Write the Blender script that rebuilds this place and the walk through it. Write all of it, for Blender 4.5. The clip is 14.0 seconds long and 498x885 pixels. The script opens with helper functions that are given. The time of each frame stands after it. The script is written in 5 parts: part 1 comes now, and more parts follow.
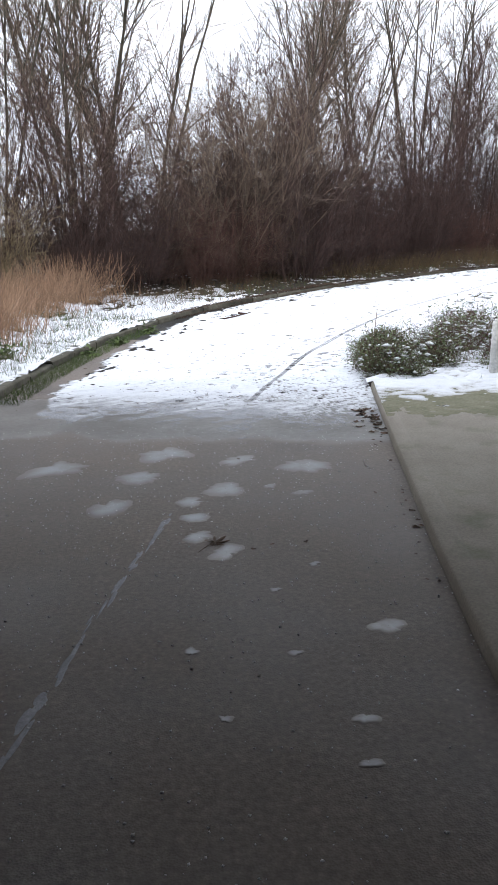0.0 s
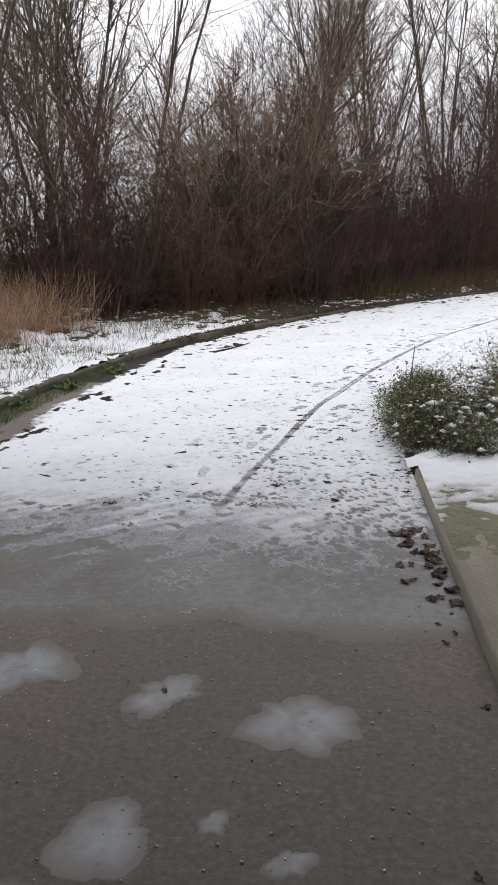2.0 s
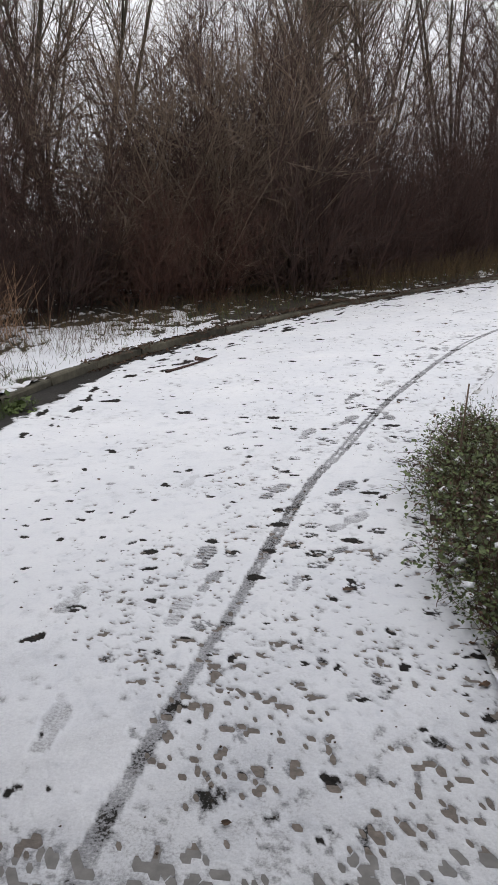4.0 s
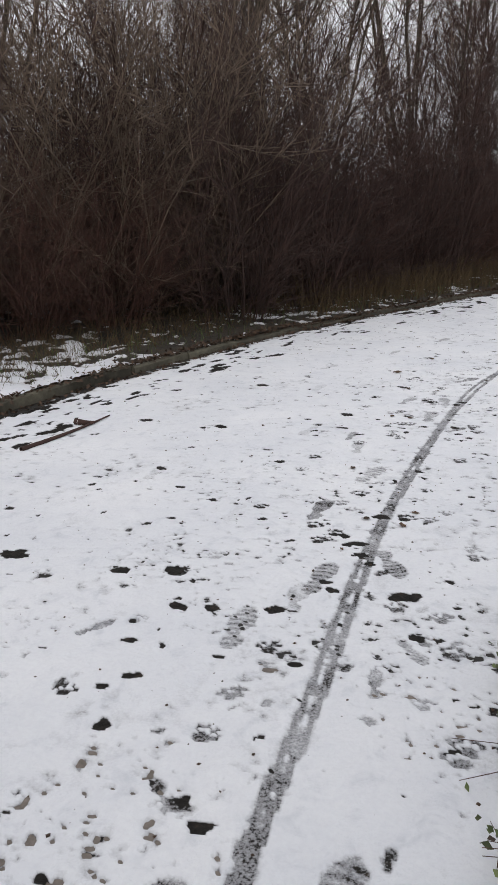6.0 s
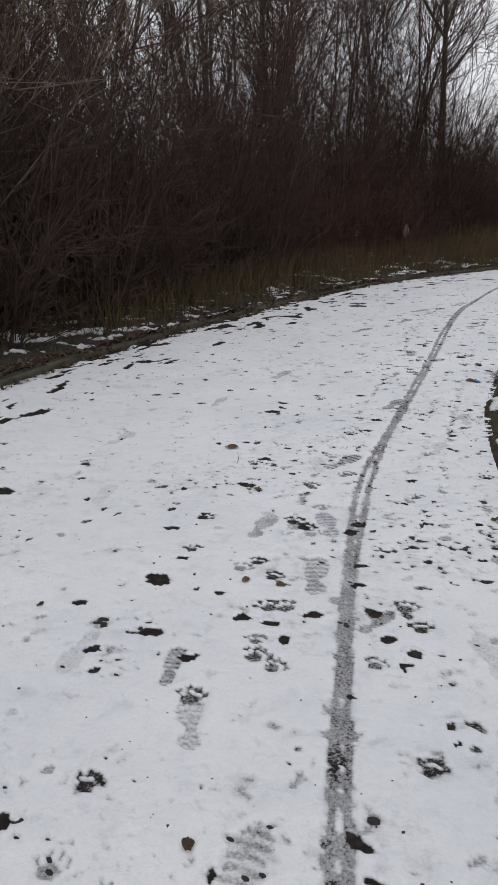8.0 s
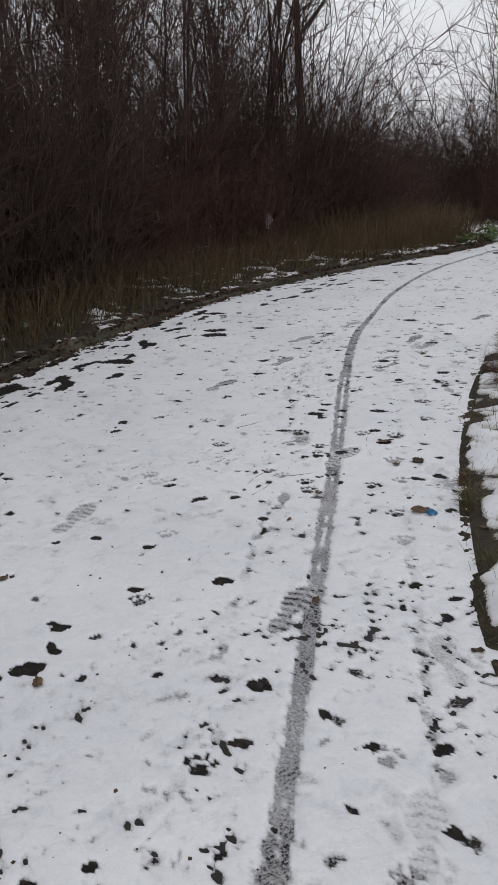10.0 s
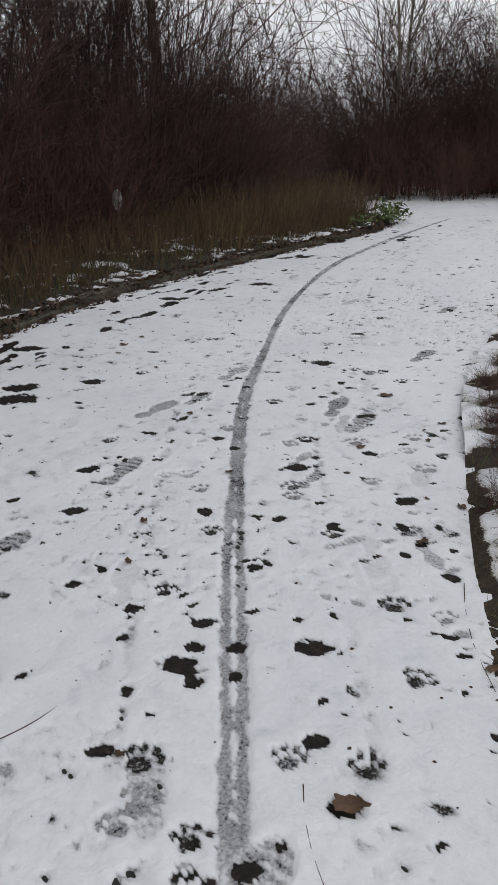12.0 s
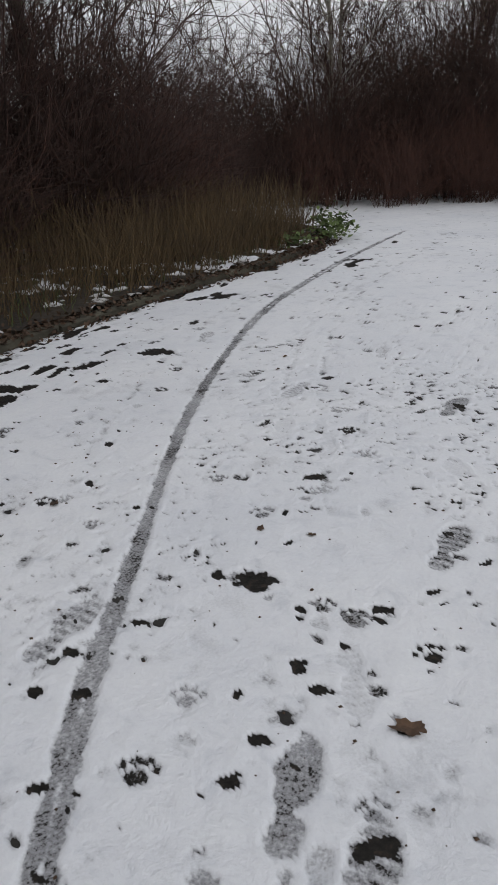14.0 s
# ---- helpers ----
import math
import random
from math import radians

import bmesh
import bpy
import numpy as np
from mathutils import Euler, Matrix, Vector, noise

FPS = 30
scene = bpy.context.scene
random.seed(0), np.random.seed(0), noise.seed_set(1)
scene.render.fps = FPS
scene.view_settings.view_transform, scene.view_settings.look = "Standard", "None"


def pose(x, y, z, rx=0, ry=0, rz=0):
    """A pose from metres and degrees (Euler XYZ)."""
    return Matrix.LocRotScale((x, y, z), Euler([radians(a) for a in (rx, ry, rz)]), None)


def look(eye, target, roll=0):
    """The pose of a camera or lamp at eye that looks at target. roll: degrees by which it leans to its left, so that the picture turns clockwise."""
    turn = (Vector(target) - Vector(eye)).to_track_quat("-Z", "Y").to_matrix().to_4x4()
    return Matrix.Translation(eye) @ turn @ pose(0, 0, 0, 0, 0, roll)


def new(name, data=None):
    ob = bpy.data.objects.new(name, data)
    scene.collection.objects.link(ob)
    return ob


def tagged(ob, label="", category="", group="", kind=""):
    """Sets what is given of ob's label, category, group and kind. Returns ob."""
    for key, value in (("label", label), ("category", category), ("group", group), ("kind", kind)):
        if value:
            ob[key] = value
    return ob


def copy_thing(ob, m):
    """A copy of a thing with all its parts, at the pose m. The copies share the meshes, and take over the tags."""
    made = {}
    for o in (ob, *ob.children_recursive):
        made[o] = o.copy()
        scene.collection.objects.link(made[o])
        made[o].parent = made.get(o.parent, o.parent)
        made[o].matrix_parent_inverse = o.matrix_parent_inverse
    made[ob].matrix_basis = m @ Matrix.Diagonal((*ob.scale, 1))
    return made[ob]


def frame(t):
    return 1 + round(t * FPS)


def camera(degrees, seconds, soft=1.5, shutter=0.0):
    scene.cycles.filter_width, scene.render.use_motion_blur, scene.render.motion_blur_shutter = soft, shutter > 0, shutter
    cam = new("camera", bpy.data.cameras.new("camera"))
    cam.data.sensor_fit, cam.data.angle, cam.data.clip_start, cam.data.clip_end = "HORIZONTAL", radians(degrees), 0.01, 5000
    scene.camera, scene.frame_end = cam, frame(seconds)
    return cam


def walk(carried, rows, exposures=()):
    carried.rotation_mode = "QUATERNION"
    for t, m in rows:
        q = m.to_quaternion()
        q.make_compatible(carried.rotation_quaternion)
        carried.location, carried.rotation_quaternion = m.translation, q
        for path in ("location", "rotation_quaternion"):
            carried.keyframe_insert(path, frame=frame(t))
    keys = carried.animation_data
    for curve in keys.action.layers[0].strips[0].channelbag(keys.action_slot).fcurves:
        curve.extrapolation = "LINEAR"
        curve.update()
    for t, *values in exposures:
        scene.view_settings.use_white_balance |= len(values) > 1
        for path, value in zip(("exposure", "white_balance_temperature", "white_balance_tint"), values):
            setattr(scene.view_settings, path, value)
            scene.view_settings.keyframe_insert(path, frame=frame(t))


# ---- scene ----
cam = camera(36.1, 14.0)
PATH = [
    (0, (-0.053, 0.31, 1.397), (-0.134, 2.21, 0.78), -1.4),
    (0.4, (-0.029, 0.95, 1.299), (-0.103, 2.858, 0.706), -1.0),
    (0.5, (-0.012, 1.108, 1.287), (-0.082, 3.018, 0.699), -0.9),
    (1, (0.079, 1.908, 1.215), (0.024, 3.821, 0.635), -1.3),
    (1.5, (0.071, 2.658, 1.173), (0.017, 4.571, 0.594), -0.7),
    (2, (0.11, 3.393, 1.143), (-0.009, 5.306, 0.572), -1.5),
    (2.2, (0.08, 3.72, 1.088), (-0.065, 5.628, 0.507), -1.7),
    (4.3, (0.252, 7.153, 0.904), (0.149, 9.055, 0.294), -2.7),
    (4.5, (0.236, 7.502, 0.855), (0.129, 9.41, 0.264), -2.7),
    (5, (0.308, 8.282, 0.804), (0.224, 10.192, 0.215), -2.8),
    (5.5, (0.31, 9.058, 0.734), (0.228, 10.971, 0.156), -3.1),
    (6, (0.401, 9.787, 0.696), (0.44, 11.701, 0.114), -2.4),
    (6.5, (0.443, 10.476, 0.748), (0.525, 12.38, 0.144), -1.4),
    (6.6, (0.473, 10.687, 0.726), (0.611, 12.588, 0.121), -1.1),
    (7, (0.597, 11.335, 0.683), (0.863, 13.222, 0.076), -0.6),
    (7.5, (0.728, 12.169, 0.597), (1.003, 14.057, -0.002), -1.7),
    (8, (0.889, 12.869, 0.612), (1.426, 14.69, -0.018), -1.2),
    (8.5, (1.129, 13.611, 0.607), (1.688, 15.421, -0.034), -1.4),
    (9, (1.452, 14.325, 0.596), (2.214, 16.048, -0.074), -1.3),
    (9.2, (1.627, 14.617, 0.603), (2.418, 16.327, -0.068), -1.9),
    (11.3, (3.335, 17.191, 0.481), (4.316, 18.776, -0.243), -2.6),
    (11.5, (3.491, 17.411, 0.535), (4.529, 18.943, -0.222), -2.8),
    (12, (3.826, 18.036, 0.535), (4.909, 19.536, -0.226), -1.6),
    (12.5, (4.242, 18.562, 0.506), (5.381, 20.022, -0.251), -1.6),
    (13, (4.757, 19.148, 0.459), (5.959, 20.552, -0.305), -1.2),
    (13.5, (5.22, 19.597, 0.434), (6.436, 20.99, -0.326), -1.1),
    (14, (5.688, 20.091, 0.444), (6.9, 21.485, -0.323), -2.1),
]
EXPOSURES = [(0, 1.4, 6050, 10), (0.5, 1.18, 6150, 10), (1, 1.0, 6300, 10), (1.5, 0.85, 6400, 11), (2, 0.78, 6550, 11.5), (4.5, 0.38, 6550, 12), (5, 0.34, 6550, 12), (7.5, 0.09, 6500, 11), (9, -0.10, 6480, 11), (11.5, 0.0, 6500, 10.5), (12.5, -0.06, 6480, 10.5), (14, -0.15, 6450, 10.5)]
walk(cam, [(t, look(eye, target, roll)) for t, eye, target, roll in PATH], EXPOSURES)


# ---------------------------------------------------------------- light
world = bpy.data.worlds.new("sky")
scene.world = world
world.use_nodes = True
wn, wl = world.node_tree.nodes, world.node_tree.links
wn.clear()
sky = wn.new("ShaderNodeTexSky")
sky.sky_type, sky.sun_disc = "NISHITA", False
sky.sun_elevation, sky.sun_rotation = radians(32), radians(215)
sky.air_density, sky.dust_density, sky.ozone_density = 1.0, 4.0, 1.0
grey = wn.new("ShaderNodeHueSaturation")
grey.inputs["Saturation"].default_value = 0.22
# a closed cloud deck: mottled pale grey over the clear sky
tex = wn.new("ShaderNodeTexCoord")
cloud = wn.new("ShaderNodeTexNoise")
cloud.inputs["Scale"].default_value, cloud.inputs["Detail"].default_value = 2.2, 5
ramp = wn.new("ShaderNodeValToRGB")
ramp.color_ramp.elements[0].position, ramp.color_ramp.elements[0].color = 0.30, (10.4, 10.7, 11.2, 1)
ramp.color_ramp.elements[1].position, ramp.color_ramp.elements[1].color = 0.70, (13.8, 14.0, 14.4, 1)
mixs = wn.new("ShaderNodeMix")
mixs.data_type = "RGBA"
mixs.inputs[0].default_value = 0.8
bg = wn.new("ShaderNodeBackground")
bg.inputs["Strength"].default_value = 0.075
outw = wn.new("ShaderNodeOutputWorld")
wl.new(tex.outputs["Generated"], cloud.inputs["Vector"])
wl.new(cloud.outputs["Fac"], ramp.inputs[0])
wl.new(sky.outputs[0], grey.inputs["Color"])
wl.new(grey.outputs[0], mixs.inputs[6])
wl.new(ramp.outputs[0], mixs.inputs[7])
wl.new(mixs.outputs[2], bg.inputs[0])
wl.new(bg.outputs[0], outw.inputs[0])

sun_data = bpy.data.lights.new("sun", "SUN")
sun_data.energy, sun_data.angle, sun_data.color = 0.5, radians(40), (1.0, 0.96, 0.9)
sun = new("sun", sun_data)
sun.matrix_world = look((-6, -9, 9), (0, 0, 0))

# ---------------------------------------------------------------- materials


def nodes_of(name):
    m = bpy.data.materials.new(name)
    m.use_nodes = True
    nt = m.node_tree
    return m, nt.nodes, nt.links, nt.nodes["Principled BSDF"]


def noise_node(n, l, scale, detail=6, rough=0.6, coord="Object", distort=0.0):
    tc = n.new("ShaderNodeTexCoord")
    t = n.new("ShaderNodeTexNoise")
    t.inputs["Scale"].default_value, t.inputs["Detail"].default_value = scale, detail
    t.inputs["Roughness"].default_value, t.inputs["Distortion"].default_value = rough, distort
    l.new(tc.outputs[coord], t.inputs["Vector"])
    return t


def ramp_node(n, l, fac, stops):
    r = n.new("ShaderNodeValToRGB")
    els = r.color_ramp.elements
    while len(els) < len(stops):
        els.new(0.5)
    for e, (p, c) in zip(els, stops):
        e.position, e.color = p, (*c, 1)
    l.new(fac, r.inputs[0])
    return r


def mix_node(n, l, fac, a, b, blend="MIX"):
    m = n.new("ShaderNodeMix")
    m.data_type, m.blend_type = "RGBA", blend
    for k, v in ((0, fac), (6, a), (7, b)):
        if isinstance(v, (int, float)):
            m.inputs[k].default_value = v
        elif isinstance(v, tuple):
            m.inputs[k].default_value = (*v, 1)
        else:
            l.new(v, m.inputs[k])
    return m.outputs[2]


def bump_node(n, l, p, height, strength, distance):
    b = n.new("ShaderNodeBump")
    b.inputs["Strength"].default_value, b.inputs["Distance"].default_value = strength, distance
    l.new(height, b.inputs["Height"])
    l.new(b.outputs[0], p.inputs["Normal"])


def plain(name, low, high, scale, rough=0.85, bump=0.4, dist=0.004, detail=6, per_object=0.0, per_island=0.0):
    """A rough natural surface: two colours mixed at two scales, with fine relief."""
    m, n, l, p = nodes_of(name)
    a, b = noise_node(n, l, scale, detail), noise_node(n, l, scale * 7.3, 4)
    ca = ramp_node(n, l, a.outputs["Fac"], [(0.3, low), (0.7, high)])
    cb = ramp_node(n, l, b.outputs["Fac"], [(0.3, (0.65,) * 3), (0.7, (1.25,) * 3)])
    c = mix_node(n, l, 0.7, ca.outputs[0], cb.outputs[0], "MULTIPLY")
    if per_object or per_island:
        src = n.new("ShaderNodeObjectInfo") if per_object else n.new("ShaderNodeNewGeometry")
        k = per_object or per_island
        r = ramp_node(n, l, src.outputs["Random" if per_object else "Random Per Island"], [(0.0, (1 - k,) * 3), (1.0, (1 + k,) * 3)])
        c = mix_node(n, l, 1.0, c, r.outputs[0], "MULTIPLY")
    l.new(c, p.inputs["Base Color"])
    p.inputs["Roughness"].default_value = rough
    bump_node(n, l, p, b.outputs["Fac"], bump, dist)
    return m


def make_asphalt(name, low, high):
    """Old asphalt: dark binder, paler stones, damp patches."""
    m, n, l, p = nodes_of(name)
    grit = n.new("ShaderNodeTexVoronoi")
    grit.inputs["Scale"].default_value = 130
    tc = n.new("ShaderNodeTexCoord")
    l.new(tc.outputs["Object"], grit.inputs["Vector"])
    big, fine = noise_node(n, l, 0.9, 6), noise_node(n, l, 45, 5)
    c1 = ramp_node(n, l, big.outputs["Fac"], [(0.3, low), (0.7, high)])
    c2 = ramp_node(n, l, fine.outputs["Fac"], [(0.35, (0.75,) * 3), (0.62, (1.08,) * 3), (0.76, (1.45,) * 3)])
    c = mix_node(n, l, 1.0, c1.outputs[0], c2.outputs[0], "MULTIPLY")
    l.new(c, p.inputs["Base Color"])
    p.inputs["Specular IOR Level"].default_value = 0.3
    rr = ramp_node(n, l, big.outputs["Fac"], [(0.35, (0.5,) * 3), (0.6, (0.75,) * 3)])
    l.new(rr.outputs[0], p.inputs["Roughness"])
    bump_node(n, l, p, grit.outputs["Distance"], 0.35, 0.003)
    return m


def make_snow(name, white, packed, bare, lo, hi):
    """Snow whose colour follows its depth: full snow, packed grey slush, the wet dark ground where it has been trodden out."""
    m, n, l, p = nodes_of(name)
    at = n.new("ShaderNodeAttribute")
    at.attribute_name = "snow_depth"
    fine = noise_node(n, l, 60, 5, 0.7)
    big = noise_node(n, l, 1.3, 5)
    crumb = noise_node(n, l, 105, 4, 0.7)
    off = n.new("ShaderNodeMath")
    off.operation = "MULTIPLY_ADD"
    l.new(crumb.outputs["Fac"], off.inputs[0])
    off.inputs[1].default_value, off.inputs[2].default_value = 0.85, -0.425
    thin = n.new("ShaderNodeMath")
    thin.operation = "ADD"
    l.new(at.outputs["Fac"], thin.inputs[0])
    l.new(off.outputs[0], thin.inputs[1])
    half = tuple(a * 0.3 + b * 0.7 for a, b in zip(packed, white))
    soil = noise_node(n, l, 34, 5, 0.65)
    ground = ramp_node(n, l, soil.outputs["Fac"], [(0.35, tuple(c * 0.5 for c in bare)), (0.55, bare), (0.75, tuple(c * k for c, k in zip(bare, (2.6, 2.1, 1.7))))])
    c0 = ramp_node(n, l, thin.outputs[0], [(lo, packed), (lo + (hi - lo) * 0.4, half), (hi, white)])
    cut = ramp_node(n, l, thin.outputs[0], [(0.02, (0.0,) * 3), (0.12, (1.0,) * 3)])
    c1 = ramp_node(n, l, big.outputs["Fac"], [(0.3, (0.90, 0.91, 0.93)), (0.7, (1.0, 1.0, 1.0))])
    c2 = ramp_node(n, l, fine.outputs["Fac"], [(0.3, (0.94, 0.94, 0.95)), (0.6, (1.0,) * 3)])
    c = mix_node(n, l, 1.0, c0.outputs[0], c1.outputs[0], "MULTIPLY")
    c = mix_node(n, l, 1.0, c, c2.outputs[0], "MULTIPLY")
    mottle = noise_node(n, l, 9, 6, 0.65, distort=0.4)
    # blue-grey in the hollows of the lumps: their soft shade put into colour
    c3 = ramp_node(n, l, mottle.outputs["Fac"], [(0.30, (0.84, 0.85, 0.87)), (0.44, (0.97, 0.97, 0.98)), (0.7, (1.0,) * 3)])
    c = mix_node(n, l, 1.0, c, c3.outputs[0], "MULTIPLY")
    c = mix_node(n, l, cut.outputs[0], ground.outputs[0], c)
    l.new(c, p.inputs["Base Color"])
    p.inputs["Roughness"].default_value, p.inputs["Specular IOR Level"].default_value = 0.8, 0.15
    # fine grain over soft lumps
    lumps = n.new("ShaderNodeMath")
    lumps.operation = "MULTIPLY_ADD"
    l.new(mottle.outputs["Fac"], lumps.inputs[0])
    lumps.inputs[1].default_value = 3.0
    l.new(fine.outputs["Fac"], lumps.inputs[2])
    bump_node(n, l, p, lumps.outputs[0], 0.6, 0.007)
    return m


def make_ice():
    """Frosted ice that thins out to a clear film over the asphalt at its rim."""
    m, n, l, p = nodes_of("ice")
    a = noise_node(n, l, 6, 6)
    at = n.new("ShaderNodeAttribute")
    at.attribute_name = "ice_depth"
    th = n.new("ShaderNodeMath")
    th.operation = "MULTIPLY"
    l.new(at.outputs["Fac"], th.inputs[0])
    l.new(ramp_node(n, l, a.outputs["Fac"], [(0.36, (0.3,) * 3), (0.56, (1.0,) * 3)]).outputs[0], th.inputs[1])
    l.new(mix_node(n, l, th.outputs[0], (0.158, 0.135, 0.118), (0.37, 0.39, 0.42)), p.inputs["Base Color"])
    r = ramp_node(n, l, a.outputs["Fac"], [(0.3, (0.28,) * 3), (0.7, (0.5,) * 3)])
    l.new(r.outputs[0], p.inputs["Roughness"])
    bump_node(n, l, p, a.outputs["Fac"], 0.15, 0.004)
    return m


def make_wet():
    m, n, l, p = nodes_of("frozen_slush")
    a, b = noise_node(n, l, 1.6, 6, distort=0.5), noise_node(n, l, 26, 5)
    c = ramp_node(n, l, a.outputs["Fac"], [(0.3, (0.12, 0.112, 0.103)), (0.7, (0.21, 0.203, 0.195))])
    d = ramp_node(n, l, b.outputs["Fac"], [(0.35, (0.8,) * 3), (0.7, (1.25,) * 3)])
    at = n.new("ShaderNodeAttribute")
    at.attribute_name = "ice_depth"
    full = mix_node(n, l, 1.0, c.outputs[0], d.outputs[0], "MULTIPLY")
    l.new(mix_node(n, l, at.outputs["Fac"], (0.16, 0.137, 0.12), full), p.inputs["Base Color"])
    rr = ramp_node(n, l, at.outputs["Fac"], [(0.0, (0.66,) * 3), (1.0, (0.36,) * 3)])
    l.new(rr.outputs[0], p.inputs["Roughness"])
    bump_node(n, l, p, b.outputs["Fac"], 0.2, 0.003)
    return m


def make_concrete():
    m, n, l, p = nodes_of("concrete")
    a, b, g = noise_node(n, l, 1.1, 7), noise_node(n, l, 70, 4), noise_node(n, l, 2.7, 6)
    c = ramp_node(n, l, a.outputs["Fac"], [(0.3, (0.19, 0.165, 0.133)), (0.7, (0.30, 0.268, 0.222))])
    d = ramp_node(n, l, b.outputs["Fac"], [(0.3, (0.8,) * 3), (0.7, (1.15,) * 3)])
    moss = ramp_node(n, l, g.outputs["Fac"], [(0.55, (0.0,) * 3), (0.72, (0.6,) * 3)])
    c2 = mix_node(n, l, 1.0, c.outputs[0], d.outputs[0], "MULTIPLY")
    l.new(mix_node(n, l, moss.outputs[0], c2, (0.10, 0.115, 0.05)), p.inputs["Base Color"])
    p.inputs["Roughness"].default_value = 0.8
    bump_node(n, l, p, b.outputs["Fac"], 0.3, 0.003)
    return m


ASPHALT = make_asphalt("asphalt", (0.132, 0.113, 0.101), (0.218, 0.186, 0.160))
WET_ASPHALT = make_asphalt("wet_asphalt", (0.016, 0.015, 0.014), (0.036, 0.033, 0.030))
SNOW = make_snow("trodden_snow", (0.81, 0.82, 0.838), (0.31, 0.31, 0.318), (0.021, 0.019, 0.017), 0.16, 0.82)
VERGE_SNOW = make_snow("verge_snow", (0.76, 0.77, 0.795), (0.5, 0.49, 0.47), (0.045, 0.037, 0.026), 0.2, 0.6)
ICE, SLUSH, CONCRETE = make_ice(), make_wet(), make_concrete()
KERB = plain("kerb_concrete", (0.035, 0.031, 0.021), (0.115, 0.105, 0.075), 3.0, 0.85, 0.6, 0.006, per_object=0.2)
SOIL = plain("verge_soil", (0.016, 0.012, 0.009), (0.045, 0.034, 0.022), 2.2, 0.95, 0.8, 0.03)
FIELD = plain("winter_field", (0.30, 0.29, 0.27), (0.62, 0.62, 0.62), 0.12, 0.95, 0.3, 0.05)
TWIG = plain("twig_bark", (0.088, 0.062, 0.044), (0.17, 0.122, 0.086), 5.0, 0.9, 0.3, 0.002, per_island=0.35)
TWIG_TAN = plain("tan_twig_bark", (0.125, 0.09, 0.048), (0.24, 0.18, 0.10), 5.0, 0.9, 0.3, 0.002, per_island=0.35)
# twig bark again, darkened to stand in for dimmer light along the bend
TWIG_DARKENED = plain("darkened_twig_bark", (0.031, 0.0155, 0.0122), (0.064, 0.033, 0.025), 5.0, 0.9, 0.3, 0.002, per_island=0.35)
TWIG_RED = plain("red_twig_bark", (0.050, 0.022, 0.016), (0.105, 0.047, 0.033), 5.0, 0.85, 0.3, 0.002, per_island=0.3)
BARK = plain("grey_bark", (0.036, 0.031, 0.021), (0.086, 0.074, 0.050), 6.0, 0.9, 0.7, 0.008)
BARK_PALE = plain("pale_birch_bark", (0.16, 0.145, 0.12), (0.34, 0.32, 0.28), 6.0, 0.8, 0.6, 0.006)
STRAW = plain("dry_reed", (0.22, 0.125, 0.075), (0.46, 0.30, 0.19), 2.0, 0.85, 0.2, 0.002, per_island=0.35)
DEADGRASS = plain("dead_grass", (0.052, 0.034, 0.016), (0.125, 0.082, 0.037), 2.0, 0.9, 0.2, 0.002, per_island=0.4)
STRAW_DULL = plain("faded_grass", (0.12, 0.085, 0.04), (0.26, 0.19, 0.10), 2.0, 0.9, 0.2, 0.002, per_island=0.4)
GRASS_DULL = plain("olive_grass", (0.06, 0.06, 0.02), (0.15, 0.14, 0.05), 3.0, 0.85, 0.2, 0.002, per_island=0.4)
BLUE = plain("blue_plastic", (0.03, 0.20, 0.42), (0.06, 0.32, 0.58), 18.0, 0.4, 0.2, 0.002)
GRASS = plain("green_grass", (0.045, 0.07, 0.018), (0.11, 0.15, 0.045), 3.0, 0.8, 0.2, 0.002, per_island=0.35)
BRAMBLE = plain("bramble_leaf", (0.042, 0.066, 0.018), (0.125, 0.155, 0.05), 4.0, 0.6, 0.3, 0.003, per_island=0.5)
LEAF = plain("dead_leaf", (0.040, 0.024, 0.015), (0.105, 0.060, 0.034), 14.0, 0.8, 0.5, 0.003, per_object=0.5)
MOSS = plain("moss", (0.125, 0.122, 0.07), (0.21, 0.198, 0.135), 5.0, 0.95, 0.5, 0.004)
CATKIN = plain("catkin", (0.10, 0.085, 0.04), (0.19, 0.16, 0.08), 20.0, 0.9, 0.5, 0.002)
PEBBLE = plain("grit", (0.45, 0.45, 0.46), (0.85, 0.85, 0.86), 30.0, 0.6, 0.3, 0.002, per_island=0.35)
WHITEPAINT = plain("white_paint", (0.62, 0.61, 0.57), (0.78, 0.77, 0.74), 5.0, 0.55, 0.2, 0.002)
PALECLOTH = plain("pale_plastic", (0.17, 0.163, 0.155), (0.33, 0.32, 0.31), 12.0, 0.6, 0.5, 0.01)
CLUMP = plain("snow_clump", (0.72, 0.73, 0.76), (0.85, 0.86, 0.89), 9.0, 0.75, 0.4, 0.006)
FROST = plain("frost_streak", (0.16, 0.165, 0.18), (0.30, 0.31, 0.33), 18.0, 0.6, 0.3, 0.002)

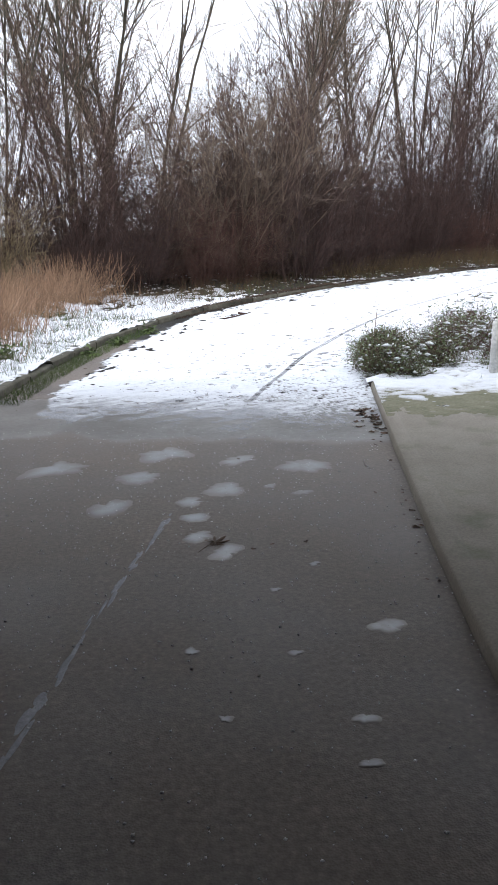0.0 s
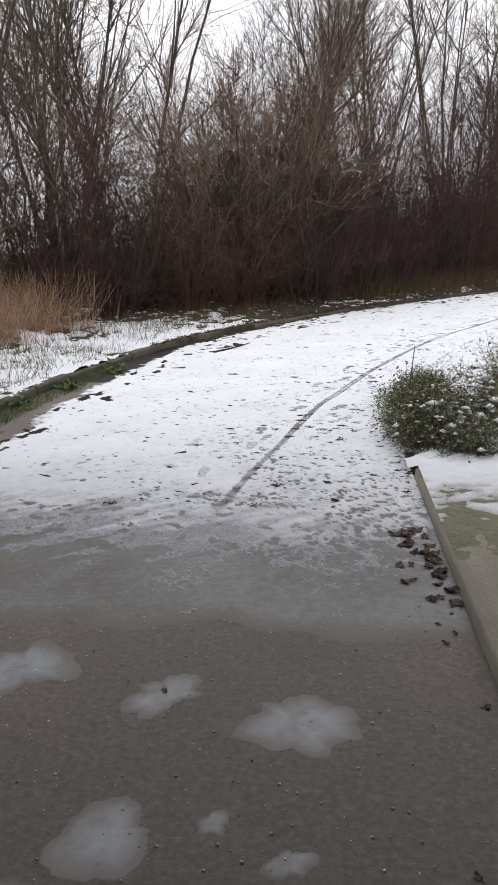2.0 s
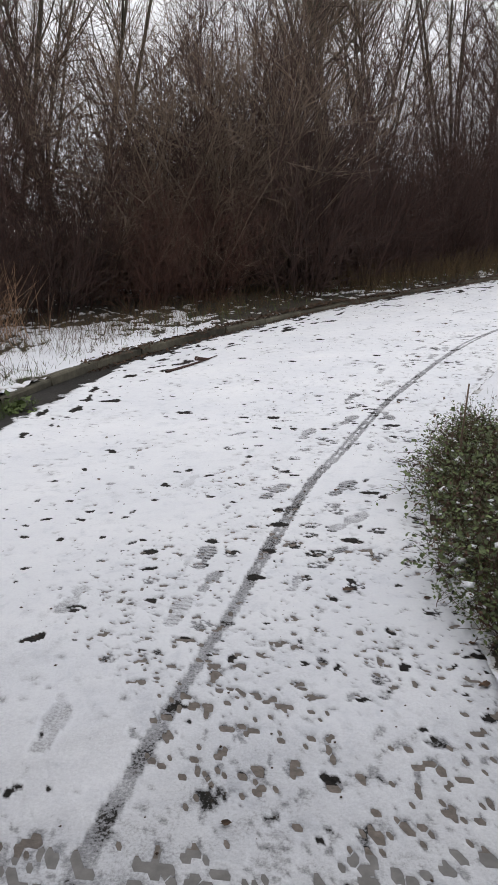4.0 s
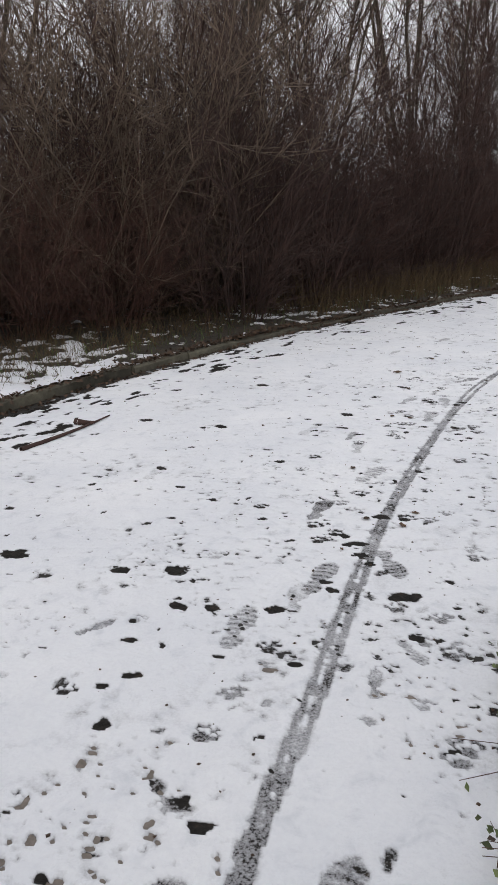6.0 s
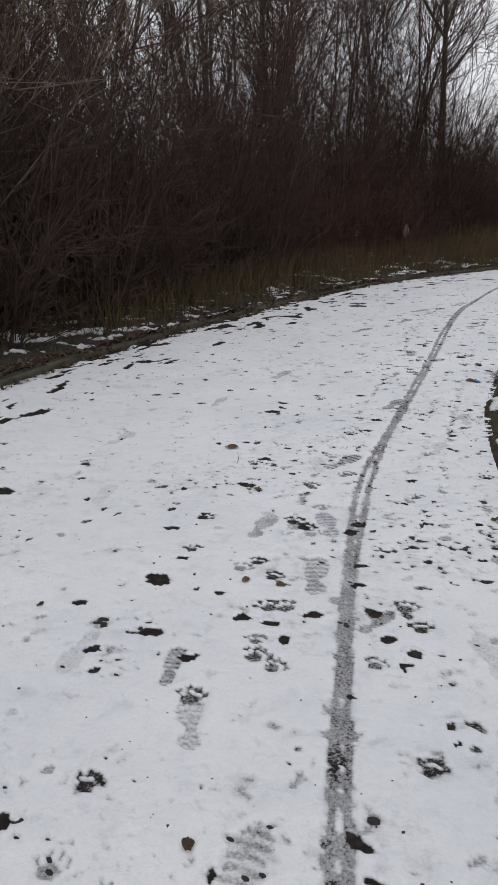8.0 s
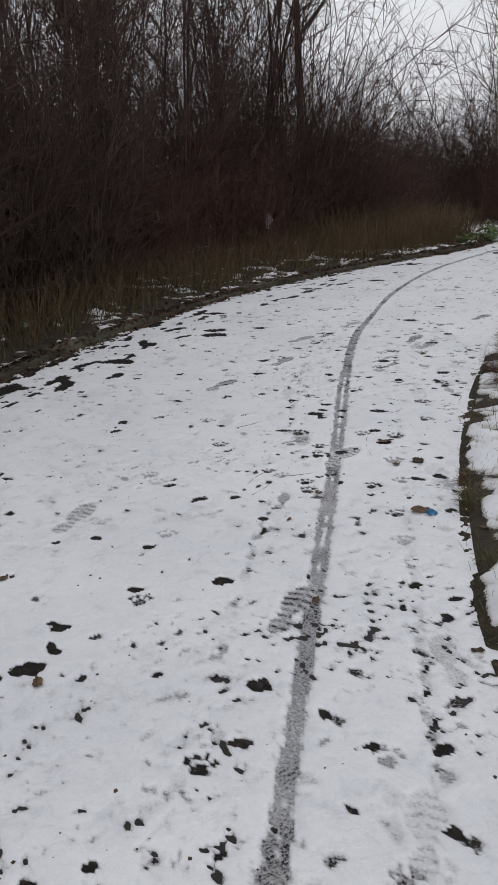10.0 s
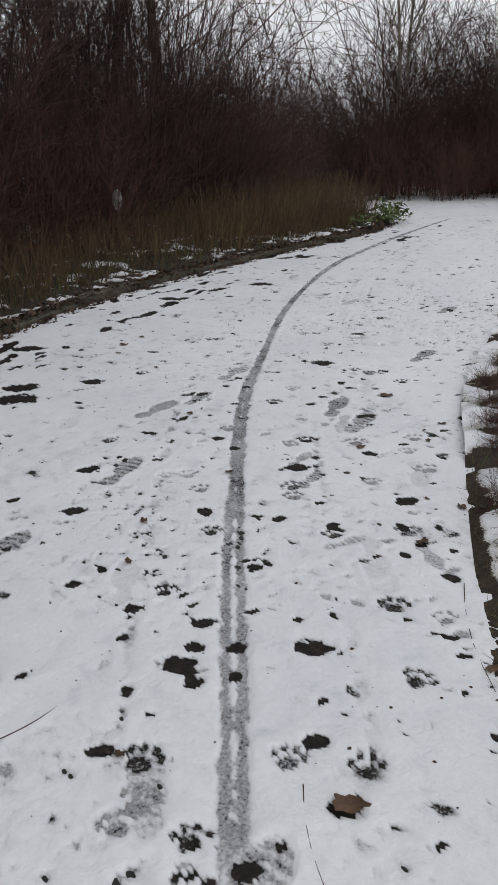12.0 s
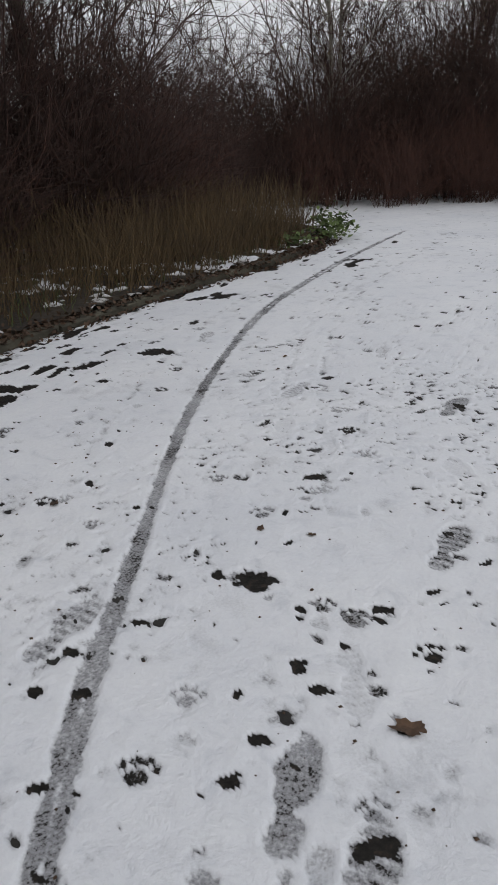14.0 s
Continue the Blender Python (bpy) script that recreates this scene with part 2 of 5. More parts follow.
# ---------------------------------------------------------------- mesh helpers


def mesh_of(name, verts, faces, material, smooth=False):
    """A mesh from numpy arrays: verts (n, 3), faces (m, k) with one k."""
    verts, faces = np.asarray(verts, dtype=np.float32), np.asarray(faces, dtype=np.int32)
    me = bpy.data.meshes.new(name)
    k = faces.shape[1]
    me.vertices.add(len(verts))
    me.vertices.foreach_set("co", verts.ravel())
    me.loops.add(faces.size)
    me.loops.foreach_set("vertex_index", faces.ravel())
    me.polygons.add(len(faces))
    me.polygons.foreach_set("loop_start", np.arange(0, faces.size, k, dtype=np.int32))
    if smooth:
        me.polygons.foreach_set("use_smooth", np.ones(len(faces), dtype=bool))
    me.materials.append(material)
    me.update(calc_edges=True)
    return me


def child(name, me, parent, label=""):
    ob = new(name, me)
    ob.parent = parent
    if label:
        tagged(ob, label)
    return ob


def part(name, bm, material, parent=None, label="", smooth=False):
    me = bpy.data.meshes.new(name)
    bm.to_mesh(me)
    bm.free()
    if smooth:
        me.polygons.foreach_set("use_smooth", np.ones(len(me.polygons), dtype=bool))
    me.materials.append(material)
    ob = new(name, me)
    ob.parent = parent
    return tagged(ob, label) if label else ob


def grid_faces(rows, cols):
    i = np.arange(rows * cols).reshape(rows, cols)
    return np.stack([i[:-1, :-1], i[:-1, 1:], i[1:, 1:], i[1:, :-1]], -1).reshape(-1, 4)


def lattice(ix, iy, seed):
    h = (ix.astype(np.int64) * 374761393 + iy.astype(np.int64) * 668265263 + seed * 974634533) & 0x7FFFFFFF
    h = ((h ^ (h >> 13)) * 1274126177) & 0x7FFFFFFF
    return ((h ^ (h >> 16)) & 0xFFFF) / 65535.0


def value_noise(x, y, scale, seed=0, octaves=3):
    """Smooth value noise, 0 to 1, features about 1 / scale metres wide."""
    total, amp, norm = 0.0, 1.0, 0.0
    for o in range(octaves):
        px, py = x * scale, y * scale
        ix, iy = np.floor(px), np.floor(py)
        fx, fy = px - ix, py - iy
        fx, fy = fx * fx * (3 - 2 * fx), fy * fy * (3 - 2 * fy)
        a = lattice(ix, iy, seed + o) * (1 - fx) + lattice(ix + 1, iy, seed + o) * fx
        b = lattice(ix, iy + 1, seed + o) * (1 - fx) + lattice(ix + 1, iy + 1, seed + o) * fx
        total, norm = total + amp * (a * (1 - fy) + b * fy), norm + amp
        amp, scale = amp * 0.5, scale * 2.1
    return total / norm


def smooth_step(a, b, x):
    t = np.clip((x - a) / (b - a), 0, 1)
    return t * t * (3 - 2 * t)


def curve_through(points, count):
    """A Catmull-Rom curve through points, count samples, even in the points' index."""
    p = np.array(points, dtype=float)
    p = np.vstack([2 * p[0] - p[1], p, 2 * p[-1] - p[-2]])
    t = np.linspace(0, len(points) - 1 - 1e-6, count)
    i, f = t.astype(int), (t % 1)[:, None]
    a, b, c, d = p[i], p[i + 1], p[i + 2], p[i + 3]
    return 0.5 * (2 * b + (c - a) * f + (2 * a - 5 * b + 4 * c - d) * f**2 + (3 * b - a - 3 * c + d) * f**3)


def even(curve, step):
    """The same curve, sampled every step metres."""
    s = np.concatenate([[0], np.cumsum(np.linalg.norm(np.diff(curve, axis=0), axis=1))])
    at = np.linspace(0, s[-1], max(2, int(s[-1] / step) + 1))
    return np.stack([np.interp(at, s, curve[:, k]) for k in range(curve.shape[1])], 1)


# ---------------------------------------------------------------- plan
# the ramp falls from under the bridge and levels out
_gy = np.linspace(-80, 120, 4001)
_gz = np.interp(_gy, [-80, -12, -5, 0, 2.5, 5, 8, 11, 14, 17, 21, 120], [0.5, 0.45, 0.32, -0.03, -0.28, -0.47, -0.64, -0.79, -0.88, -0.92, -0.91, -0.9])
_gz = np.convolve(np.pad(_gz, 15, mode="edge"), np.ones(31) / 31, "valid")


def gz(y):
    return np.interp(y, _gy, _gz)


EDGE_R = [(0.69, -12), (0.69, -4), (0.71, 2.5), (0.82, 5.5), (0.95, 8.5), (1.05, 10.6), (1.66, 12.72), (2.33, 14.28), (3.2, 15.95), (4.06, 17.45), (5.3, 18.9), (6.5, 20.0), (7.6, 20.85), (9.8, 22.0), (12.5, 23.0), (15.5, 23.8), (18.5, 24.4), (20.5, 27.5)]
EDGE_L = [(-3.05, -12), (-3.05, -4), (-3.05, 2.5), (-3.06, 6.0), (-3.07, 9.0), (-2.97, 11.2), (-2.5, 13.9), (-1.7, 16.1), (-0.3, 18.2), (1.34, 20.16), (3.33, 21.99), (5.05, 23.42), (6.86, 24.57), (9.24, 25.44), (11.15, 25.94), (12.55, 26.5), (13.5, 27.6), (14.0, 31.5)]
TRACK = [(-0.42, 7.6), (-0.2, 8.75), (0.0, 9.6), (0.15, 10.3), (0.37, 11.2), (0.6, 11.85), (1.10, 13.28), (1.68, 14.63), (2.2, 15.7), (2.7, 16.58), (3.5, 17.7), (4.05, 18.45), (4.7, 19.35), (5.27, 20.15), (6.17, 21.33), (6.83, 22.03), (8.04, 23.21), (9.66, 24.44), (11.4, 25.34), (12.75, 25.93), (14.2, 26.5)]
NS = 6000
right_edge, left_edge = curve_through(EDGE_R, NS), curve_through(EDGE_L, NS)
station = np.linspace(0, len(EDGE_R) - 1, NS)


def edge_points(a, b, step):
    """Right and left edge points between two stations, about every step metres along the middle."""
    k = (station >= a) & (station <= b)
    both = np.hstack([right_edge[k], left_edge[k]])
    s = np.concatenate([[0], np.cumsum(np.linalg.norm(np.diff((both[:, :2] + both[:, 2:]) / 2, axis=0), axis=1))])
    at = np.linspace(0, s[-1], max(2, int(s[-1] / step) + 1))
    both = np.stack([np.interp(at, s, both[:, j]) for j in range(4)], 1)
    return both[:, :2], both[:, 2:]


def outward(edge, left):
    """Unit normals of an edge curve, pointing off the path."""
    d = np.gradient(edge, axis=0)
    d /= np.linalg.norm(d, axis=1)[:, None]
    n = np.stack([-d[:, 1], d[:, 0]], 1)
    return n if left else -n


def low_rise(d):
    """The planting bed on the right lies nearly level with the path."""
    return 0.028 + 0.10 * smooth_step(0.6, 3.0, d)


def verge_rise(d):
    """How the verge stands above the road at d metres off the kerb."""
    return 0.07 + 0.16 * smooth_step(0.5, 4.0, d) + 0.5 * smooth_step(5.0, 16.0, d)


# ---------------------------------------------------------------- ground
xs = np.concatenate([np.linspace(-1500, -60, 12), np.linspace(-50, 70, 49), np.linspace(80, 1500, 12)])
ys = np.concatenate([np.linspace(-1500, -60, 12), np.linspace(-50, 80, 66), np.linspace(90, 1500, 12)])
gx, gyy = np.meshgrid(xs, ys)
ground_mesh = mesh_of("ground", np.stack([gx, gyy, gz(gyy) - 0.08], -1).reshape(-1, 3), grid_faces(len(ys), len(xs)), FIELD, True)
tagged(new("ground", ground_mesh), "snow-dusted winter ground reaching the horizon", "ground", kind="structure")


def strip(name, edge_r, edge_l, cols, lift, material):
    u = np.linspace(0, 1, cols)[None, :, None]
    p = edge_r[:, None, :] * (1 - u) + edge_l[:, None, :] * u
    v = np.concatenate([p, (gz(p[..., 1]) + lift)[..., None]], -1)
    return new(name, mesh_of(name, v.reshape(-1, 3), grid_faces(len(edge_r), cols), material, True))


er, el = edge_points(0, 5.6, 0.25)
tagged(strip("road", er, el, 16, 0.0, ASPHALT), "grey-brown asphalt road under the bridge", "road", kind="structure")
er, el = edge_points(5.6, 17, 0.25)
tagged(strip("path", er, el, 16, 0.0, WET_ASPHALT), "dark wet asphalt path curving away under snow", "path", kind="structure")


def verge(name, edge, left, width, label):
    n = outward(edge, left)
    d = np.concatenate([[0.10] if left else [-0.03, 0.02], np.linspace(0.12, 3.0, 15), np.linspace(3.5, width, 14)])[None, :]
    p = edge[:, None, :] + n[:, None, :] * d[..., None]
    z = gz(edge[:, 1])[:, None] + (verge_rise(d) if left else low_rise(d)) + (value_noise(p[..., 0], p[..., 1], 1.7, 5) - 0.5) * 0.12 * smooth_step(0.2, 0.8, d)
    if not left:
        z[:, 0] -= 0.05
    v = np.concatenate([p, z[..., None]], -1).reshape(-1, 3)
    ob = new(name, mesh_of(name, v, grid_faces(len(edge), d.shape[1]), SOIL, True))
    return tagged(ob, label, "verge", kind="structure")


k_left = even(left_edge[(station > 2.6) & (station < 16.9)], 0.3)
k_right = even(right_edge[(station > 4.03) & (station < 16.9)], 0.3)
verge("verge_left", k_left, True, 20, "bare brown earth verge under leafless shrubs")
verge("verge_right", k_right, False, 7, "low brown planting bed beside the path")


# ---------------------------------------------------------------- snow
def depth_sheet(name, p, depth, base, material, label, kind="stuff", scale=0.018, thick=1.0, open_ground=None):
    """A sheet of snow over base; where the depth is negative it sinks out of sight."""
    rise = np.maximum(depth, -0.02)
    if open_ground is not None:
        rise = np.where(open_ground, -0.02, np.maximum(depth, 0.0055))
    v = np.concatenate([p, (base + rise * thick)[..., None]], -1)
    me = mesh_of(name, v.reshape(-1, 3), grid_faces(*depth.shape), material, True)
    keep = me.attributes.new("snow_depth", "FLOAT", "POINT")
    keep.data.foreach_set("value", np.clip(depth / scale, -1, 1.3).astype(np.float32).ravel())
    return tagged(new(name, me), label, "moss" if name == "moss" else "snow", kind=kind)


rng = np.random.default_rng(7)
pieces = [edge_points(3.2, 4.1, 0.02), edge_points(4.1, 12.9, 0.0122), edge_points(12.9, 17, 0.05)]
er = np.vstack([p[0][(k > 0):] for k, p in enumerate(pieces)])
el = np.vstack([p[1][(k > 0):] for k, p in enumerate(pieces)])
u = np.concatenate([np.linspace(0, 0.60, 205), np.linspace(0.604, 1.0, 60)])[None, :, None]
SP = er[:, None, :] * (1 - u) + el[:, None, :] * u
mid = (er + el) / 2
X, Y = SP[..., 0], SP[..., 1]
depth = 0.0185 + 0.013 * (value_noise(X, Y, 2.2, 11) - 0.5) + 0.016 * (value_noise(X, Y, 12, 21, 3) - 0.5)
depth -= 0.03 * np.maximum(value_noise(X, Y, 26, 25, 2) - 0.72, 0) * (value_noise(X, Y, 1.1, 27) > 0.45)
# the snow thins out towards the shelter of the bridge, along a ragged edge
line = Y - (7.28 - 0.13 * X)
ragged = (value_noise(X, Y, 2.5, 31) - 0.5) * 0.9 + (value_noise(X, Y, 14, 33, 2) - 0.5) * 0.5
streak = value_noise((X * 0.55 - Y * 0.83) * 2.2, (X * 0.83 + Y * 0.55) * 0.35, 6, 41, 3)
depth = np.minimum(depth, 0.0068 * (line + ragged * 1.0 + 0.45) - 0.007 * (streak - 0.42) * smooth_step(2.3, 0.3, line))
# the gutter along the left kerb stays bare in places
gut = np.linalg.norm(SP - el[:, None, :], axis=-1)
bare = np.interp(Y, [8, 12, 14.5, 16.5, 18.5, 30], [0.50, 0.44, 0.26, 0.12, 0.03, 0.01]) + np.interp(Y, [14, 18], [0.34, 0.12]) * (value_noise(X, Y, 0.8, 51) - 0.4)
depth = np.minimum(depth, 0.16 * (gut - bare + 0.26 * (value_noise(X, Y, 8, 53, 3) - 0.5)))
# scuffed, crumbly ground between the wheel mark and the right edge
scuff = smooth_step(0.42, 0.66, value_noise(X, Y, 1.6, 57, 2)) * smooth_step(0.62, 0.30, u[..., 0])
depth -= 0.12 * np.maximum(value_noise(X, Y, 38, 58, 2) - 0.64, 0) * scuff
# stretched melt holes where leaves lay, most of them towards the left
elong = value_noise(X * 0.55 + Y * 0.35, Y * 1.1 - X * 0.5, 7.5, 61, 2)
depth -= 0.05 * np.maximum(elong - 0.83, 0)
depth -= 0.075 * np.maximum(value_noise(X, Y, 17, 63, 3) - 0.64, 0) * smooth_step(0.35, 0.6, value_noise(X, Y, 1.9, 65))


open_ground = depth < 0.0004
depth = np.where(open_ground, depth, np.maximum(depth, 0.0032))


def press(cx, cy, reach, change):
    """Lets change(x, y) act on the snow within reach metres of a place."""
    i = int(np.argmin((mid[:, 0] - cx) ** 2 + (mid[:, 1] - cy) ** 2))
    w = int(reach / 0.007) + 110
    a, b = max(0, i - w), min(len(mid), i + w)
    x, y = X[a:b] - cx, Y[a:b] - cy
    near = (np.abs(x) < reach) & (np.abs(y) < reach)
    if near.any():
        depth[a:b][near] = change(x[near], y[near], depth[a:b][near])


def turned(x, y, angle):
    c, s = math.cos(angle), math.sin(angle)
    return c * x + s * y, -s * x + c * y


def blob(x, y, a, b):
    return np.sqrt((x / a) ** 2 + (y / b) ** 2)


def boot(cx, cy, angle, left=False, level=0.0052, size=1.0, bars=False):
    """A boot print 0.29 m long, pointing along angle: sole, waist and heel with bars of tread."""
    def change(x, y, d):
        u, v = turned(x, y, angle)
        u, v = u / size, (v if left else -v) / size
        sole = blob(u - 0.055, v + 0.006, 0.098, 0.052)
        heel = blob(u + 0.098, v, 0.052, 0.040)
        r = np.minimum(np.minimum(sole, heel), blob(u + 0.03, v + 0.012, 0.07, 0.026) + 0.12)
        r = r + (value_noise(x + cx, y + cy, 26, 3, 3) - 0.5) * 0.3
        tread = 0.005 * (value_noise(x + cx, y + cy, 26, 9, 3) - 0.5)
        if bars:
            tread = tread + 0.0028 * np.sin((u + 0.25 * np.abs(v)) * 2 * math.pi / 0.034) * (np.abs(v) > 0.006)
        inside = smooth_step(1.05, 0.93, r)
        rim = np.exp(-(((r - 1.2) / 0.12) ** 2)) * 0.003
        return d * (1 - inside) + (level + tread) * inside + rim * (d > 0.004)
    press(cx, cy, 0.24, change)


def paw(cx, cy, angle, size=1.0, level=0.003):
    def change(x, y, d):
        u, v = turned(x, y, angle)
        r = blob(u + 0.012 * size, v, 0.020 * size, 0.024 * size)
        for a, b in ((0.024, 0.012), (0.024, -0.012), (0.010, 0.031), (0.010, -0.031)):
            r = np.minimum(r, blob(u - a * size, v - b * size, 0.013 * size, 0.010 * size))
        r = r + (value_noise(x + cx, y + cy, 70, 5, 2) - 0.5) * 0.5
        inside = smooth_step(1.15, 0.85, r)
        return d * (1 - inside) + level * inside
    press(cx, cy, 0.1, change)


def hole(cx, cy, angle, a, b, seed=0, floor=-0.007):
    """A ragged hole through to the asphalt: a few melted rounds run together, with crumbs broken off the rim."""
    r = np.random.default_rng(seed + 500)
    more = [(r.uniform(-0.9, 0.9) * a, r.uniform(-0.8, 0.8) * b, r.uniform(0.35, 0.75)) for _ in range(3)]

    def change(x, y, d):
        u, v = turned(x, y, angle)
        q = blob(u, v, a, b)
        for du, dv, k in more:
            q = np.minimum(q, blob(u - du, v - dv, a * k, max(b, a * 0.6) * k))
        q = q + (value_noise(x + cx, y + cy, 24, seed, 2) - 0.5) * 0.8 + (value_noise(x + cx, y + cy, 62, seed + 3, 2) - 0.5) * 0.7
        inside = smooth_step(1.3, 0.72, q)
        rim = np.exp(-(((q - 1.45) / 0.22) ** 2)) * 0.004
        return np.minimum(d, d * (1 - inside) + floor * inside) + rim * (d > 0.006) * (1 - inside)
    press(cx, cy, max(a, b) * 2.2, change)


# the wheel marks of one bicycle that came and went
tr = even(curve_through(TRACK, 3000), 0.01)
tn = outward(tr, True)
ts = np.arange(len(tr)) * 0.01
gap = 0.0155 + 0.006 * np.sin(ts * 0.75 - 2.2) + 0.003 * np.sin(ts * 2.9) + 0.017 * np.exp(-(((ts - 9.2) / 0.9) ** 2))
for i in range(0, len(mid), 40):
    a, b = i, min(i + 40, len(mid))
    near = np.where(np.linalg.norm(tr - mid[(a + b - 1) // 2], axis=1) < 2.6)[0][::2]
    if not len(near):
        continue
    q = SP[a:b].reshape(-1, 2)
    d2 = ((q[:, None, :] - tr[None, near, :]) ** 2).sum(-1)
    k = near[d2.argmin(1)]
    off = ((q - tr[k]) * tn[k]).sum(1)
    ends = smooth_step(0.0, 0.5, ts[k]) * smooth_step(0, 0.3, ts[-1] - ts[k])
    flat = depth[a:b].reshape(-1).copy()
    rag = (value_noise(q[:, 0], q[:, 1], 26, 71, 3) - 0.5) * 0.026
    for side in (-1, 1):
        g = smooth_step(0.027, 0.014, np.abs(off - side * gap[k]) + rag) * (d2.min(1) < 0.05) * ends
        low = 0.0028 + 0.006 * (value_noise(q[:, 0], q[:, 1], 7, 73, 3) - 0.5)
        flat = flat * (1 - g) + np.minimum(flat, low) * g
    # fainter tyre marks beside it
    for side, seed in ((-0.40, 77), (-0.66, 79), (0.33, 81)):
        g = smooth_step(0.03, 0.012, np.abs(off - side - 0.05 * np.sin(ts[k] * 0.5 + seed)) + rag * 1.5) * (np.abs(off) < 1.0) * ends
        flat = flat - g * 0.011 * smooth_step(0.42, 0.62, value_noise(q[:, 0], q[:, 1], 22, seed, 2)) * smooth_step(0.3, 0.6, value_noise(q[:, 0], q[:, 1], 0.9, seed + 40))
    depth[a:b] = flat.reshape(b - a, -1)

# single marks that stand out: x, y, half length; x, y, heading, length; x, y: a row for each stretch of the path
MELT_HOLES = (
    [(0.71, 9.71, 0.03), (0.50, 9.77, 0.03), (0.31, 9.79, 0.03), (0.07, 9.83, 0.05), (-0.45, 9.95, 0.04), (-0.06, 10.13, 0.04), (0.13, 10.14, 0.04), (-0.49, 10.16, 0.06), (0.55, 10.25, 0.07), (-0.18, 10.28, 0.05), (-0.55, 10.31, 0.03), (0.17, 10.51, 0.06), (-0.71, 10.67, 0.03), (0.17, 10.72, 0.05), (-0.11, 10.88, 0.03), (0.69, 10.99, 0.04), (-0.25, 10.99, 0.04), (-0.56, 11.23, 0.05), (0.27, 11.36, 0.04), (-0.30, 11.41, 0.04)],
    [(-1.12, 12.08, 0.05), (0.02, 12.08, 0.04), (0.58, 12.09, 0.03), (0.31, 12.17, 0.03), (1.03, 12.23, 0.04), (-0.02, 12.32, 0.04), (0.54, 12.50, 0.05), (1.06, 12.55, 0.08), (0.14, 12.58, 0.05), (0.99, 12.88, 0.03), (0.11, 12.93, 0.08), (-0.15, 12.96, 0.06), (0.97, 13.12, 0.05), (0.65, 13.20, 0.03), (-0.69, 13.21, 0.09)],
    [(1.15, 13.46, 0.05), (-0.08, 13.53, 0.04), (0.05, 13.59, 0.04), (-1.46, 13.77, 0.12), (0.27, 13.84, 0.04), (-1.75, 13.85, 0.08), (0.07, 14.10, 0.05), (-0.08, 14.49, 0.05), (0.70, 14.51, 0.05), (1.97, 14.79, 0.03), (1.31, 15.06, 0.04), (1.80, 15.19, 0.05), (1.56, 15.26, 0.04), (1.22, 15.27, 0.06), (2.42, 15.43, 0.03), (1.52, 15.46, 0.03), (0.30, 15.48, 0.07), (2.15, 15.49, 0.04), (0.99, 15.57, 0.04), (2.43, 15.58, 0.03)],
    [(1.32, 15.66, 0.07), (2.62, 15.78, 0.03), (-0.30, 15.79, 0.07), (1.45, 15.81, 0.04), (2.23, 15.82, 0.04), (2.63, 16.04, 0.03), (2.81, 16.32, 0.04), (1.51, 16.38, 0.03), (1.97, 16.57, 0.06), (2.25, 16.65, 0.03), (-0.13, 16.89, 0.08), (0.70, 16.93, 0.08), (2.19, 16.95, 0.05), (2.52, 17.06, 0.03), (3.15, 17.45, 0.05)],
    [(2.56, 17.89, 0.06), (3.32, 18.07, 0.05), (2.69, 18.08, 0.05), (4.27, 18.42, 0.02), (4.68, 18.44, 0.04), (4.85, 18.62, 0.03), (4.72, 18.64, 0.04), (3.80, 18.64, 0.02), (1.85, 18.66, 0.05), (3.71, 18.75, 0.04), (4.84, 18.77, 0.02), (3.94, 18.83, 0.03), (4.75, 18.97, 0.05), (4.47, 18.98, 0.04), (3.91, 19.01, 0.02), (4.27, 19.03, 0.03), (4.16, 19.14, 0.02), (4.83, 19.17, 0.04), (5.42, 19.24, 0.03)],
    [(5.39, 19.38, 0.02), (5.06, 19.46, 0.06), (5.69, 19.46, 0.04), (4.38, 19.48, 0.04), (4.54, 19.51, 0.02), (4.71, 19.64, 0.07), (5.78, 19.67, 0.03), (4.12, 19.76, 0.03), (4.88, 19.77, 0.05), (4.33, 19.88, 0.03), (1.94, 19.91, 0.12), (6.00, 19.95, 0.05), (5.62, 19.98, 0.04), (4.74, 19.98, 0.04), (6.46, 20.14, 0.02), (5.71, 20.16, 0.03), (6.02, 20.22, 0.02), (5.44, 20.23, 0.03), (6.44, 20.37, 0.03), (6.23, 20.39, 0.04), (5.30, 20.40, 0.05), (6.95, 20.42, 0.04), (5.87, 20.49, 0.06)],
    [(7.13, 20.75, 0.02), (4.87, 20.75, 0.06), (6.59, 20.78, 0.05), (5.78, 20.87, 0.03), (6.88, 20.93, 0.03), (5.42, 20.98, 0.03), (7.75, 21.02, 0.04), (5.12, 21.09, 0.07), (6.61, 21.15, 0.04), (7.41, 21.23, 0.03), (7.22, 21.29, 0.04), (5.56, 21.31, 0.04), (6.15, 21.39, 0.03), (3.18, 21.50, 0.16), (6.03, 21.58, 0.03), (7.07, 21.67, 0.09), (4.88, 21.69, 0.04), (4.12, 21.83, 0.16), (7.76, 22.07, 0.05), (5.21, 22.30, 0.15), (5.72, 22.31, 0.09), (5.32, 22.49, 0.13), (6.35, 22.65, 0.05), (5.68, 23.37, 0.15), (7.40, 24.13, 0.15), (8.44, 24.13, 0.14)],
)
